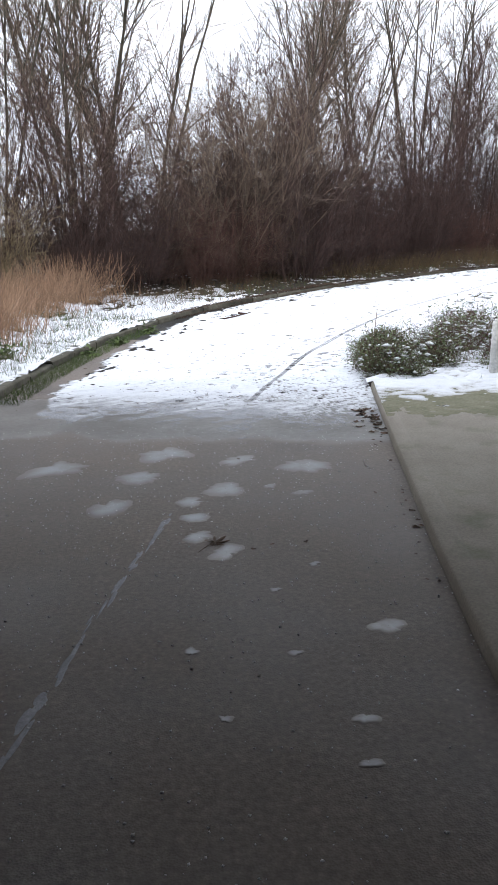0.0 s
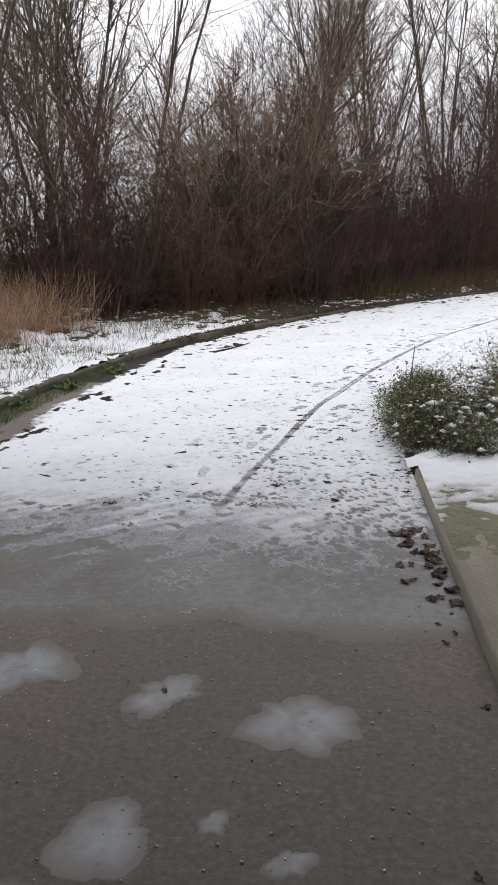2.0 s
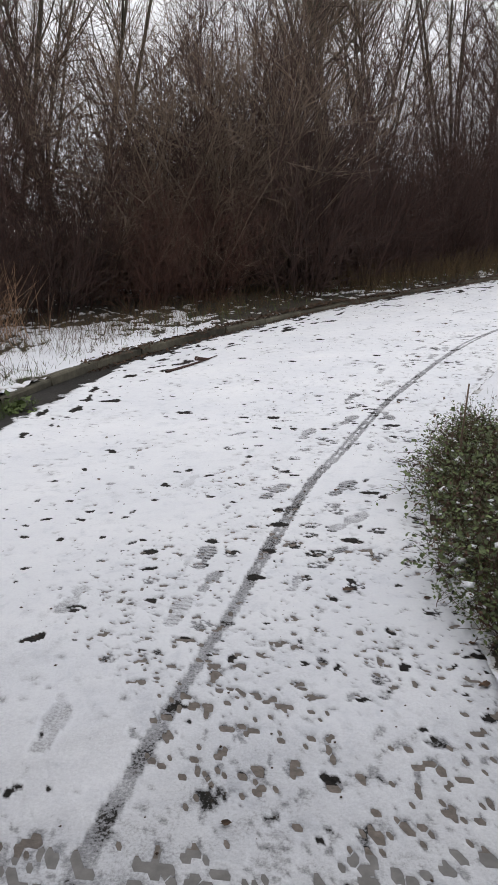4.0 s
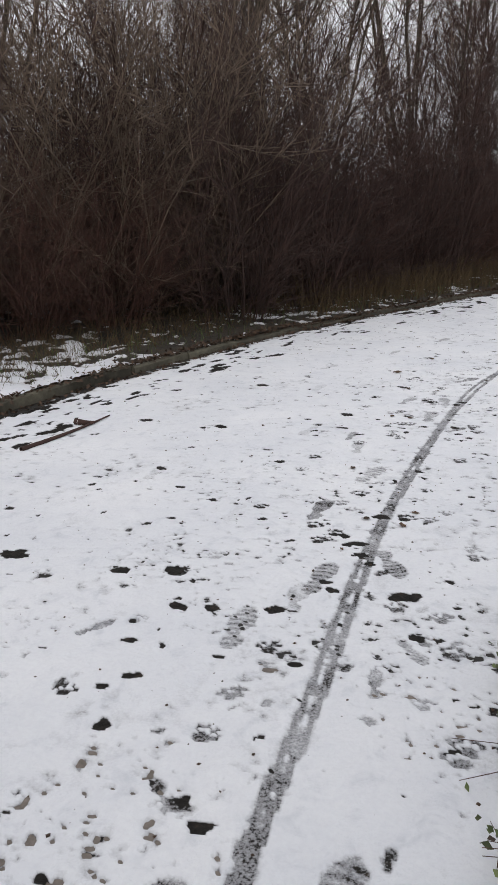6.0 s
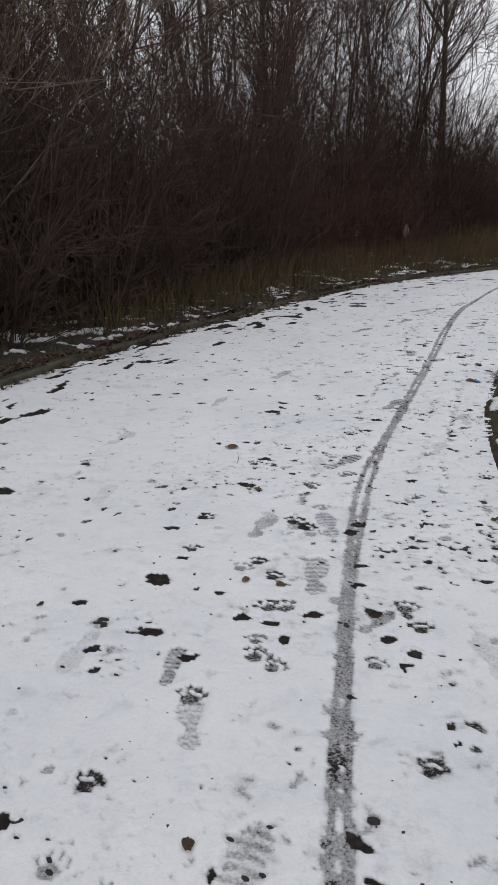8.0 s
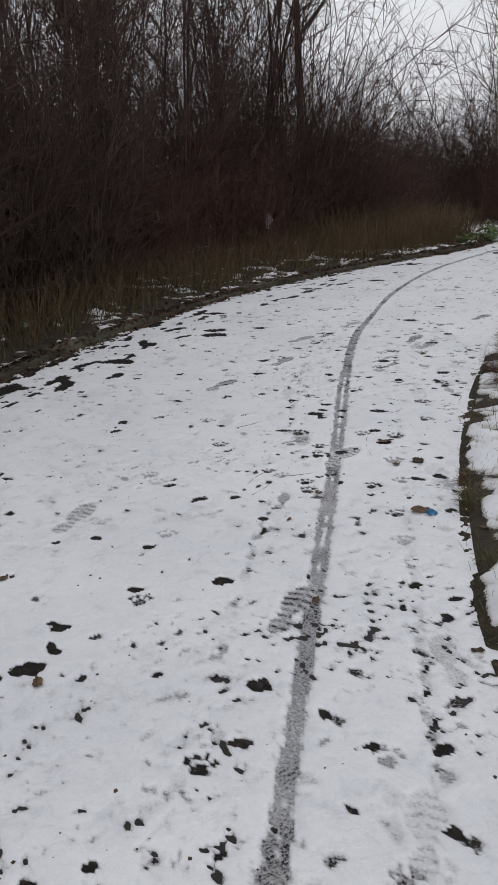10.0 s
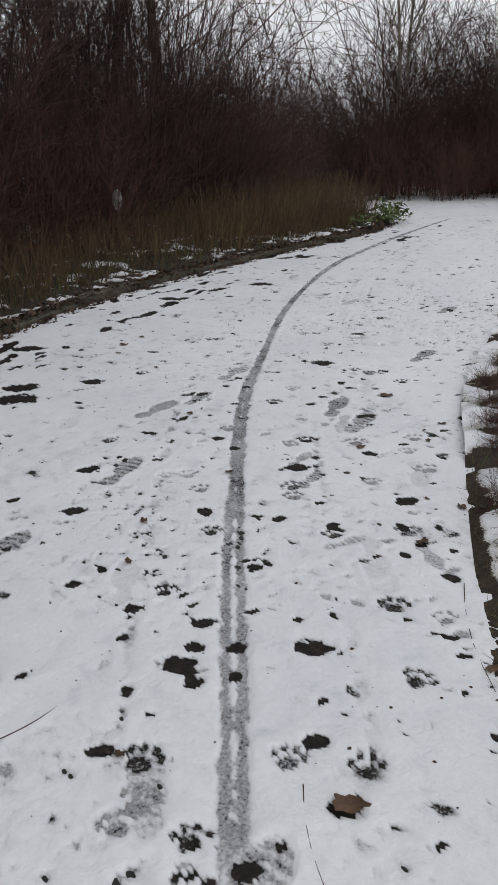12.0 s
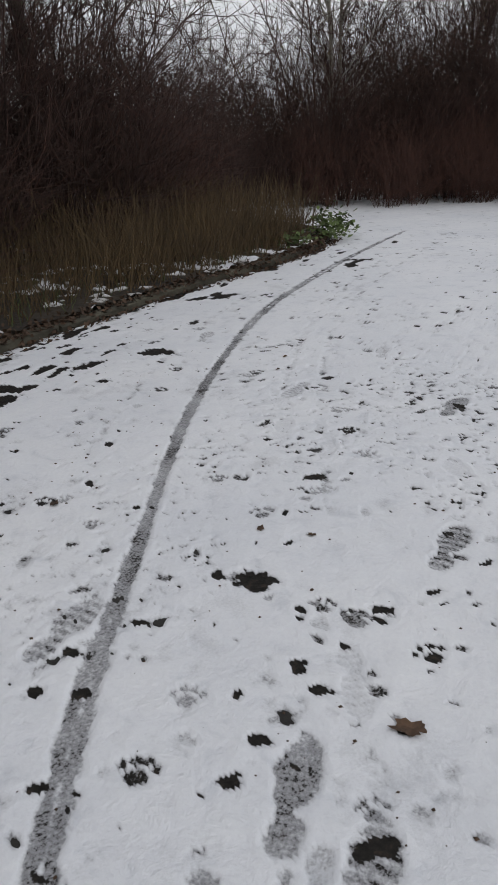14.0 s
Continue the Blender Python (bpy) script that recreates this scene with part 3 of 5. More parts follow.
BOOT_PRINTS = (
    [(0.25, 9.76, 1.32, 0.17), (-0.14, 9.80, 1.26, 0.23), (-0.20, 10.08, 1.50, 0.30), (0.46, 10.10, 0.86, 0.17), (0.56, 10.53, 0.88, 0.32), (0.15, 11.06, 1.02, 0.33), (0.56, 11.09, 1.09, 0.42)],
    [(0.83, 11.95, 1.35, 0.18), (1.00, 12.13, -1.23, 0.17), (0.39, 12.38, 1.24, 0.32), (-0.17, 12.44, 0.69, 0.13), (0.75, 12.77, 1.08, 0.34), (1.08, 12.88, -1.45, 0.29)],
    [(0.85, 13.61, 1.13, 0.31), (1.22, 14.17, 0.96, 0.37), (1.25, 15.04, 1.12, 0.22), (2.01, 15.07, 0.51, 0.20), (1.94, 15.48, 1.12, 0.32)],
    [(2.17, 15.94, 1.39, 0.29), (1.88, 16.02, 0.86, 0.28), (2.60, 16.74, 0.54, 0.32), (3.46, 17.76, 0.61, 0.34)],
    [(3.88, 18.59, 0.89, 0.17), (4.44, 18.92, 0.47, 0.32), (2.98, 18.95, 0.81, 0.32)],
    [(5.74, 19.60, -1.97, 0.19), (5.57, 19.86, -0.16, 0.15), (5.83, 20.35, 0.39, 0.18), (5.94, 20.56, 0.35, 0.19)],
    [(4.52, 20.62, 0.44, 0.35), (6.49, 20.73, 0.48, 0.33), (6.56, 20.98, 0.55, 0.32), (5.22, 20.98, 0.62, 0.43), (7.68, 21.35, 0.30, 0.33), (5.77, 21.61, 0.36, 0.35), (6.05, 21.61, 0.41, 0.25), (6.49, 21.88, 0.42, 0.34), (8.85, 22.14, 0.26, 0.30)],
)
PAW_PRINTS = (
    [(0.37, 9.95), (0.65, 10.04), (0.36, 10.09), (0.25, 10.20), (0.33, 10.33), (0.70, 10.37), (0.35, 10.47), (0.51, 10.67), (0.49, 10.77), (0.99, 11.56)],
    [(0.27, 11.74), (1.13, 12.11), (0.49, 12.22), (1.16, 12.36), (0.88, 13.27), (0.79, 13.39)],
    [(1.27, 13.42), (1.49, 13.46), (1.10, 13.83), (1.89, 14.83), (1.27, 14.86), (1.57, 14.93), (2.14, 14.98), (1.53, 15.01), (2.16, 15.13), (1.67, 15.31), (1.77, 15.53)],
    [(1.67, 15.65), (2.07, 15.95), (2.04, 16.04), (1.65, 16.23), (2.29, 16.45)],
    [(4.34, 18.51), (4.05, 18.63), (4.63, 18.73), (4.09, 18.73), (4.35, 19.01), (4.87, 19.03), (4.42, 19.12), (5.21, 19.17), (4.38, 19.28)],
    [(4.45, 19.39), (5.42, 19.46), (5.22, 19.94), (4.88, 20.00), (6.31, 20.11), (5.23, 20.25), (5.67, 20.28), (5.73, 20.36), (6.54, 20.40), (6.29, 20.54), (5.40, 20.59)],
    [(6.12, 20.72), (7.16, 21.06), (5.91, 21.10), (7.14, 21.30), (6.85, 22.68)],
)
# the paths that boots took: at offsets from the wheel mark, forwards and back
for off, back, step in ((0.42, False, 0.71), (0.62, True, 0.74), (-0.35, False, 0.78), (-0.85, True, 0.8), (1.05, False, 0.7), (-1.45, False, 0.82)):
    s, foot = rng.uniform(0.3, 0.8), False
    while s < ts[-1] - 0.3:
        j = int(s / 0.01)
        o = -off + (0.075 if foot else -0.075) + rng.normal(0, 0.05)
        p = tr[j] + tn[j] * o
        d = tr[min(j + 9, len(tr) - 1)] - tr[max(j - 9, 0)]
        a = math.atan2(d[1], d[0]) + (math.pi if back else 0) + rng.normal(0, 0.12)
        if rng.random() < 0.3:
            boot(p[0], p[1], a, foot, rng.choice([0.0065, 0.008, 0.010, 0.012]), rng.uniform(0.86, 1.0), rng.random() < 0.35)
        s, foot = s + step * rng.uniform(0.85, 1.15), not foot
for off, step in ((0.3, 0.33), (0.75, 0.36), (-0.25, 0.4), (-0.7, 0.5)):
    s = rng.uniform(0, 0.5)
    while s < ts[-1] - 0.3:
        j = int(s / 0.01)
        p = tr[j] - tn[j] * (off + rng.normal(0, 0.09))
        d = tr[min(j + 9, len(tr) - 1)] - tr[max(j - 9, 0)]
        a = math.atan2(d[1], d[0]) + rng.normal(0, 0.2)
        if rng.random() < 0.45:
            paw(p[0], p[1], a, rng.uniform(1.0, 1.4), rng.uniform(-0.001, 0.006))
        if rng.random() < 0.25:
            paw(p[0] + rng.normal(0, 0.05), p[1] + rng.normal(0, 0.07), a + rng.normal(0, 0.2), rng.uniform(1.0, 1.3), rng.uniform(-0.002, 0.005))
        s += step * rng.uniform(0.7, 1.4)
for k, (x, y, a, ln) in enumerate(p for row in BOOT_PRINTS for p in row):
    boot(x, y, a, k % 2 == 0, rng.uniform(0.0028, 0.0055), min(max(ln / 0.29, 0.62), 1.12), k % 3 != 1)
for k, (x, y) in enumerate(p for row in PAW_PRINTS for p in row):
    paw(x, y, np.interp(y, [9, 12, 16, 22], [1.4, 1.25, 1.0, 0.8]) + rng.normal(0, 0.3), rng.uniform(1.15, 1.5), rng.uniform(-0.002, 0.003))
for k, (x, y, a) in enumerate(p for row in MELT_HOLES for p in row):
    hole(x, y, np.interp(y, [9, 12, 16, 22], [1.4, 1.25, 1.0, 0.8]) - 1.5 + rng.normal(0, 0.25), a * 0.74, a * rng.uniform(0.44, 0.6), k)
# dark melt holes and scuffs all over
for k in range(2900):
    j = rng.integers(0, len(mid))
    f = rng.random() ** 1.35
    p = er[j] * (1 - f) + el[j] * f
    if p[1] < 8.0:
        continue
    a = 0.008 + 0.026 * rng.random() ** 2.4
    d = er[min(j + 5, len(er) - 1)] - er[max(j - 5, 0)]
    hole(p[0], p[1], math.atan2(d[1], d[0]) - 1.3 + rng.normal(0, 0.9), a, a * rng.uniform(0.5, 0.85), k, rng.choice([-0.007, -0.005, 0.0005, 0.004, 0.007]))
# the ragged fringe by the left kerb
for k in range(520):
    j = rng.integers(0, len(mid))
    f = rng.random() ** 1.6 * 0.8
    way = el[min(j + 5, len(el) - 1)] - el[max(j - 5, 0)]
    side = er[j] - el[j]
    p = el[j] + side / np.linalg.norm(side) * (0.1 + f)
    if p[1] > 9.0:
        a = 0.02 + 0.11 * rng.random() ** 2.0
        hole(p[0], p[1], math.atan2(way[1], way[0]) + rng.normal(0, 0.25), a, a * rng.uniform(0.22, 0.42), k + 9000)
depth_sheet("snow_cover", SP, depth, gz(Y), SNOW, "thin trodden snow with footprints, paw prints and a bicycle track", thick=0.5, open_ground=open_ground)


def verge_snow(edge, left, width, cover, seed, label):
    n = outward(edge, left)
    d = np.linspace(0.06 if left else -0.04, width, int(width / 0.06))[None, :]
    p = edge[:, None, :] + n[:, None, :] * d[..., None]
    x, y = p[..., 0], p[..., 1]
    base = gz(edge[:, 1])[:, None] + (verge_rise(d) if left else low_rise(d)) + (value_noise(x, y, 1.7, 5) - 0.5) * 0.12 * smooth_step(0.2, 0.8, d)
    dep = 0.10 * (cover(x, y, d) - 1 + value_noise(x, y, 1.6, seed, 2) * 0.55 + value_noise(x, y, 7, seed + 5, 3) * 0.9 + value_noise(x, y, 24, seed + 7, 2) * 0.5 - 0.12)
    dep = np.minimum(dep, 0.045 + 0.02 * value_noise(x, y, 12, seed + 9, 2))
    return depth_sheet("verge_snow", p, dep, base, VERGE_SNOW, label, scale=0.03)


def cover_left(x, y, d):
    """More snow on the open strip where the path leaves the bridge, little under the thicket."""
    open_strip = smooth_step(20.0, 16.5, y) * smooth_step(3.6, 1.6, d)
    return 0.03 - 0.07 * smooth_step(18.5, 20.5, y) + 0.27 * open_strip + 0.12 * smooth_step(2.4, 1.2, d) * (0.3 + 0.7 * smooth_step(19.5, 17.5, y))


def cover_right(x, y, d):
    return 0.42 - 0.12 * smooth_step(15.4, 16.4, y) - 2.0 * smooth_step(0.03, -0.03, d + 0.005 - 0.22 * np.maximum(value_noise(x, y, 2.3, 137, 2) - 0.5, 0)) * smooth_step(13.0, 14.5, y) * smooth_step(20.0, 19.2, y) + 0.12 * smooth_step(0.5, 0.1, d) * smooth_step(11.5, 12.5, y) * smooth_step(18.5, 17.0, y)


verge_snow(even(left_edge[(station > 3.2) & (station < 15.8)], 0.05), True, 4.5, cover_left, 101, "patchy thin snow on the verge beyond the kerb")
verge_snow(even(right_edge[(station > 4.05) & (station < 14)], 0.05), False, 3.2, cover_right, 131, "patchy snow between grass in the planting bed")


# ---------------------------------------------------------------- kerbs and pavement
def kerb_row(name, edge, left, width, height, label, seed, gap=0.012):
    """A row of kerb stones about 0.9 m long, each with worn edges, slightly out of line."""
    r = np.random.default_rng(seed)
    row = new(name)
    tagged(row, label, "kerb", kind="structure")
    n = outward(edge, left)
    s = np.concatenate([[0], np.cumsum(np.linalg.norm(np.diff(edge, axis=0), axis=1))])
    low = np.interp(np.interp(np.arange(0, s[-1], 0.9), s, edge[:, 1]), [17.0, 19.0], [1.0, 0.62])
    at = 0.0
    while at + 0.9 < s[-1]:
        e0 = [np.interp(at + gap / 2, s, edge[:, k]) for k in (0, 1)]
        e1 = [np.interp(at + 0.9 - gap / 2, s, edge[:, k]) for k in (0, 1)]
        m0 = [np.interp(at + 0.45, s, n[:, k]) for k in (0, 1)]
        lift, shift = r.normal(0, 0.011) - 0.006, r.normal(0, 0.012)
        verts, faces = [], []
        prof = [(0, -0.06), (0.004, height - 0.02), (0.02, height - 0.002), (width * 0.6, height), (width - 0.015, height - 0.003), (width, height - 0.02), (width, -0.06)]
        for t in (0, 0.5, 1):
            x, y = e0[0] * (1 - t) + e1[0] * t, e0[1] * (1 - t) + e1[1] * t
            for o, h in prof:
                j = r.normal(0, 0.0025, 2)
                verts.append((x + m0[0] * (o + shift + j[0]), y + m0[1] * (o + shift + j[0]), gz(y) + h * low[min(int(at / 0.9), len(low) - 1)] + lift + j[1]))
        k = len(prof)
        for i in range(2):
            for j in range(k):
                faces.append((i * k + j, i * k + (j + 1) % k, (i + 1) * k + (j + 1) % k, (i + 1) * k + j))
        bm = bmesh.new()
        bv = [bm.verts.new(v) for v in verts]
        for f in faces:
            bm.faces.new([bv[q] for q in f])
        bm.faces.new(bv[:k])
        bm.faces.new(bv[2 * k:][::-1])
        bmesh.ops.recalc_face_normals(bm, faces=bm.faces)
        part("kerb_stone", bm, KERB, row)
        at += 0.9
    return row


kerb_row("kerb_left", even(left_edge[(station > 2.6) & (station < 15.6)], 0.1), True, 0.14, 0.10, "weathered mossy concrete kerb along the path", 3)
kerb_row("kerb_right", even(right_edge[(station > 7.9) & (station < 10.9)], 0.1), False, 0.06, 0.022, "low dark concrete edging half under snow", 4)

# raised concrete pavement under the bridge
pk = even(right_edge[(station > 0.2) & (station < 4.02)], 0.25)
pn = outward(pk, False)
pcols = [(0.0, -0.05), (0.006, 0.062), (0.018, 0.076), (0.125, 0.08), (0.13, 0.077), (0.137, 0.08), (1.0, 0.085), (2.6, 0.09), (4.4, 0.10)]
pv = np.array([[(x + nx * o, y + ny * o, gz(y) + h) for o, h in pcols] for (x, y), (nx, ny) in zip(pk, pn)])
pave = new("pavement", mesh_of("pavement", pv.reshape(-1, 3), grid_faces(len(pk), len(pcols)), CONCRETE))
tagged(pave, "raised tan concrete pavement with a stained kerb edge", "pavement", kind="structure")


# moss over the damp end of the pavement
mk = even(right_edge[(station > 3.25) & (station < 4.0)], 0.04)
mn = outward(mk, False)
md = np.linspace(0.02, 4.2, 120)[None, :]
mp = mk[:, None, :] + mn[:, None, :] * md[..., None]
mx, my = mp[..., 0], mp[..., 1]
mdep = 0.012 * np.minimum(0.8 - np.abs(my - 7.55) * 0.9 + 1.2 * (value_noise(mx, my, 2.2, 163) - 0.5) + 2.4 * (value_noise(mx, my, 12, 167) - 0.5) - 0.15 - 2.0 * smooth_step(7.0, 6.5, my), 0.2)
depth_sheet("moss", mp, mdep, gz(mk[:, 1])[:, None] + np.interp(md, [0, 0.125, 1.0, 2.6, 4.4], [0.0795, 0.0815, 0.0865, 0.0915, 0.1015]), MOSS, "thin green moss over the damp end of the pavement")


# snow blown in over the end of the pavement
qk = even(right_edge[(station > 3.55) & (station < 4.03)], 0.03)
qn = outward(qk, False)
qd = np.linspace(0.02, 4.2, 140)[None, :]
qp = qk[:, None, :] + qn[:, None, :] * qd[..., None]
qx, qy = qp[..., 0], qp[..., 1]
qdep = np.minimum(0.03 * (qy - 7.55 - 0.02 * qx + 1.0 * (value_noise(qx, qy, 2.5, 143) - 0.5) + 1.1 * (value_noise(qx, qy, 12, 147) - 0.5)), 0.018)
depth_sheet("pavement_snow", qp, qdep, gz(qk[:, 1])[:, None] + np.interp(qd, [0, 0.02, 4.4], [0.06, 0.08, 0.10]), VERGE_SNOW, "thin snow over the mossy end of the pavement", scale=0.03)


# ---------------------------------------------------------------- unseen bridge overhead, added to shade the road (closes the place above and behind)
def box(name, x0, y0, z0, x1, y1, z1, material, label, category):
    bm = bmesh.new()
    bmesh.ops.create_cube(bm, size=1, matrix=Matrix.Translation(((x0 + x1) / 2, (y0 + y1) / 2, (z0 + z1) / 2)) @ Matrix.Diagonal((x1 - x0, y1 - y0, z1 - z0, 1)))
    bmesh.ops.bevel(bm, geom=bm.edges[:], offset=0.03, segments=2, affect="EDGES")
    return tagged(part(name, bm, material), label, category, kind="structure")


box("ceiling", -5.6, -13, 2.98, 5.8, 6.7, 3.7, CONCRETE, "unseen grey concrete bridge deck, added to shade the road", "bridge")
# side walls out of view, added to keep daylight off the road
box("wall_west", -5.6, -13, -0.9, -5.1, 6.69, 2.976, CONCRETE, "unseen plain concrete wall, added to shut out side light", "wall")
box("wall_east", 5.3, -13, -0.9, 5.8, 6.69, 2.976, CONCRETE, "unseen plain concrete wall, added to shut out side light", "wall")
lk = even(left_edge[(station > 0.2) & (station < 2.62)], 0.25)
ln = outward(lk, True)
lcols = [(0.0, -0.05), (0.01, 0.09), (0.14, 0.10), (1.0, 0.12), (2.08, 0.16)]
lv = np.array([[(x + nx * o, y + ny * o, gz(y) + h) for o, h in lcols] for (x, y), (nx, ny) in zip(lk, ln)])
side = new("side_strip", mesh_of("side_strip", lv.reshape(-1, 3), grid_faces(len(lk), len(lcols)), CONCRETE))
tagged(side, "raised concrete strip beside the road under the bridge", "pavement", kind="structure")


# ---------------------------------------------------------------- slush, ice and grit on the road under the bridge
def flat_patch(name, cx, cy, a, b, angle, seed, material, lift=0.003, sides=40, ragged=0.4):
    """A thin irregular sheet on the road with a rounded rim."""
    t = np.linspace(0, 2 * math.pi, sides, endpoint=False)
    r = 1 + ragged * ((value_noise(np.cos(t) + seed * 7.1, np.sin(t), 0.9, seed, 2) - 0.5) * 2.2 + 0.25 * np.cos(2 * t + seed) + 0.7 * (value_noise(np.cos(t) * 2 + seed, np.sin(t) * 2, 2.2, seed + 9, 2) - 0.5))
    rings = []
    for k, h in ((1.1, -0.1), (0.92, 0.6), (0.72, 1.0), (0.45, 1.0), (0.02, 1.0)):
        x, y = a * r * k * np.cos(t), b * r * k * np.sin(t)
        x, y = cx + x * math.cos(angle) - y * math.sin(angle), cy + x * math.sin(angle) + y * math.cos(angle)
        rings.append(np.stack([x, y, gz(y) + lift * h], 1))
    v = np.concatenate(rings)
    f = [(i * sides + j, i * sides + (j + 1) % sides, (i + 1) * sides + (j + 1) % sides, (i + 1) * sides + j) for i in range(4) for j in range(sides)]
    me = mesh_of(name, v, f, material, True)
    deep = me.attributes.new("ice_depth", "FLOAT", "POINT")
    deep.data.foreach_set("value", np.repeat([0.0, 0.12, 0.5, 0.85, 1.0], sides).astype(np.float32))
    return new(name, me)


wr, wl2 = edge_points(2.9, 4.3, 0.04)
wu = np.linspace(0.0, 1, 100)[None, :, None]
WP = wr[:, None, :] * (1 - wu) + wl2[:, None, :] * wu
wx, wy = WP[..., 0], WP[..., 1]
wline = wy - (6.32 - 0.02 * wx) + (value_noise(wx, wy, 1.5, 91) - 0.5) * 0.75
wdep = np.minimum(0.006 * wline, 0.0012) + 0.0006 * (value_noise(wx, wy, 5, 95) - 0.5)
wdep = np.where(wy > 8.2, -0.01, wdep)
wme = mesh_of("frozen_puddle", np.concatenate([WP, (gz(wy) + wdep)[..., None]], -1).reshape(-1, 3), grid_faces(*wdep.shape), SLUSH, True)
deep = wme.attributes.new("ice_depth", "FLOAT", "POINT")
deep.data.foreach_set("value", smooth_step(0.0, 0.0013, wdep + 0.0008 * (value_noise(wx, wy, 9, 97) - 0.5)).astype(np.float32).ravel())
tagged(new("frozen_puddle", wme), "frozen grey meltwater film across the asphalt", "puddle", kind="stuff")

ICES = [(-1.03, 5.35, 0.20), (-0.42, 5.06, 0.17), (-0.52, 4.19, 0.12), (-0.34, 3.94, 0.12), (-0.62, 4.8, 0.12), (-1.14, 4.7, 0.15), (0.13, 5.58, 0.2), (-0.08, 3.48, 0.04), (0.39, 3.12, 0.08), (0.11, 3.79, 0.05), (0.09, 4.98, 0.075), (-0.36, 5.75, 0.2), (-0.13, 5.11, 0.07), (-0.95, 5.95, 0.28), (-0.57, 4.5, 0.1), (0.22, 2.46, 0.045), (0.21, 2.22, 0.035), (-0.41, 2.9, 0.05), (-1.7, 5.6, 0.3), (0.0, 2.9, 0.035), (-0.25, 2.45, 0.03)]
for k, (x, y, a) in enumerate(ICES):
    tagged(flat_patch("ice_patch", x, y, a * 0.78, a * 0.66, 0.4 * k, k + 3, ICE, 0.003, 48, 0.62), "thin frosted ice patch on the wet asphalt", "ice", "ice patches on the road")
for k in range(22):
    s = k / 22 + rng.uniform(0, 0.03)
    x, y = np.interp(s, [0, 0.25, 0.6, 1], [-0.93, -0.90, -0.83, -0.70]) + rng.normal(0, 0.008), 2.1 + 2.5 * s
    tagged(flat_patch("frost_streak", x, y, rng.uniform(0.004, 0.017), rng.uniform(0.03, 0.10), -0.06, k + 60, FROST, 0.002, 18, 0.8), "thin white scrape of frost on the asphalt", "frost", "frost streak")


def lump_mesh(name, n, place, size, seed, material, squash=0.6):
    """Many small uneven stones in one mesh."""
    r = np.random.default_rng(seed)
    base = np.array([(1, 0, 0), (-1, 0, 0), (0, 1, 0), (0, -1, 0), (0, 0, 1), (0, 0, -1)], float)
    tri = np.array([(0, 2, 4), (2, 1, 4), (1, 3, 4), (3, 0, 4), (2, 0, 5), (1, 2, 5), (3, 1, 5), (0, 3, 5)])
    c = place(r, n)
    s = size * (0.5 + r.random(n) ** 2 * 1.3)
    v = base[None] * (0.7 + 0.6 * r.random((n, 6, 1))) * s[:, None, None]
    a = r.random(n) * 6.28
    x = v[..., 0] * np.cos(a)[:, None] - v[..., 1] * np.sin(a)[:, None]
    y = v[..., 0] * np.sin(a)[:, None] + v[..., 1] * np.cos(a)[:, None]
    v = np.stack([x, y, v[..., 2] * squash], -1) + c[:, None, :]
    f = tri[None] + 6 * np.arange(n)[:, None, None]
    return mesh_of(name, v.reshape(-1, 3), f.reshape(-1, 3), material)


def grit_place(r, n):
    x, y = r.uniform(-3.0, 0.75, n), r.uniform(1.2, 6.9, n)
    x = np.minimum(x, 0.62 + 0.03 * y)
    return np.stack([x, y, gz(y) + 0.003], 1)


tagged(new("road_grit", lump_mesh("road_grit", 3400, grit_place, 0.0042, 5, PEBBLE)), "pale grit and ice crumbs strewn over asphalt", "grit", kind="stuff")


# ---------------------------------------------------------------- plants: branching from tapered rods
def unit(v):
    return v / np.maximum(np.linalg.norm(v, axis=-1, keepdims=True), 1e-9)


def chain(r, start, way, length, nseg, r0, r1, up, wobble):
    """Rods grown from start points along way; up bends them to (or from) the sky. Returns rows of p0, p1, radius0, radius1."""
    n = len(start)
    p, d, rows = start.copy(), unit(way), []
    step = (length / nseg)[:, None]
    for k in range(nseg):
        q = p + d * step
        a, b = r0 + (r1 - r0) * k / nseg, r0 + (r1 - r0) * (k + 1) / nseg
        rows.append(np.hstack([p, q, a[:, None], b[:, None]]))
        d = unit(d + r.normal(0, wobble, (n, 3)) + np.array([0, 0, 1.0]) * up)
        p = q
    return np.concatenate(rows)


def sprout(r, rods, n, length, angle, nseg, thick, thin, up=0.05, wobble=0.12, low=0.0):
    """n side shoots from random places on rods; low: none nearer the ground than this."""
    ok = rods[rods[:, 5] > low]
    pick = ok[r.integers(0, len(ok), n)]
    t = r.random((n, 1))
    start = pick[:, :3] * (1 - t) + pick[:, 3:6] * t
    d = unit(pick[:, 3:6] - pick[:, :3])
    side = unit(np.cross(d, unit(r.normal(0, 1, (n, 3)))))
    a = r.uniform(angle[0], angle[1], (n, 1))
    way = d * np.cos(a) + side * np.sin(a)
    lens = r.uniform(length[0], length[1], n)
    r0 = np.minimum(thick * r.uniform(0.7, 1.3, n), np.maximum(pick[:, 7], thin))
    return chain(r, start, way, lens, nseg, r0, np.full(n, thin), up, wobble)


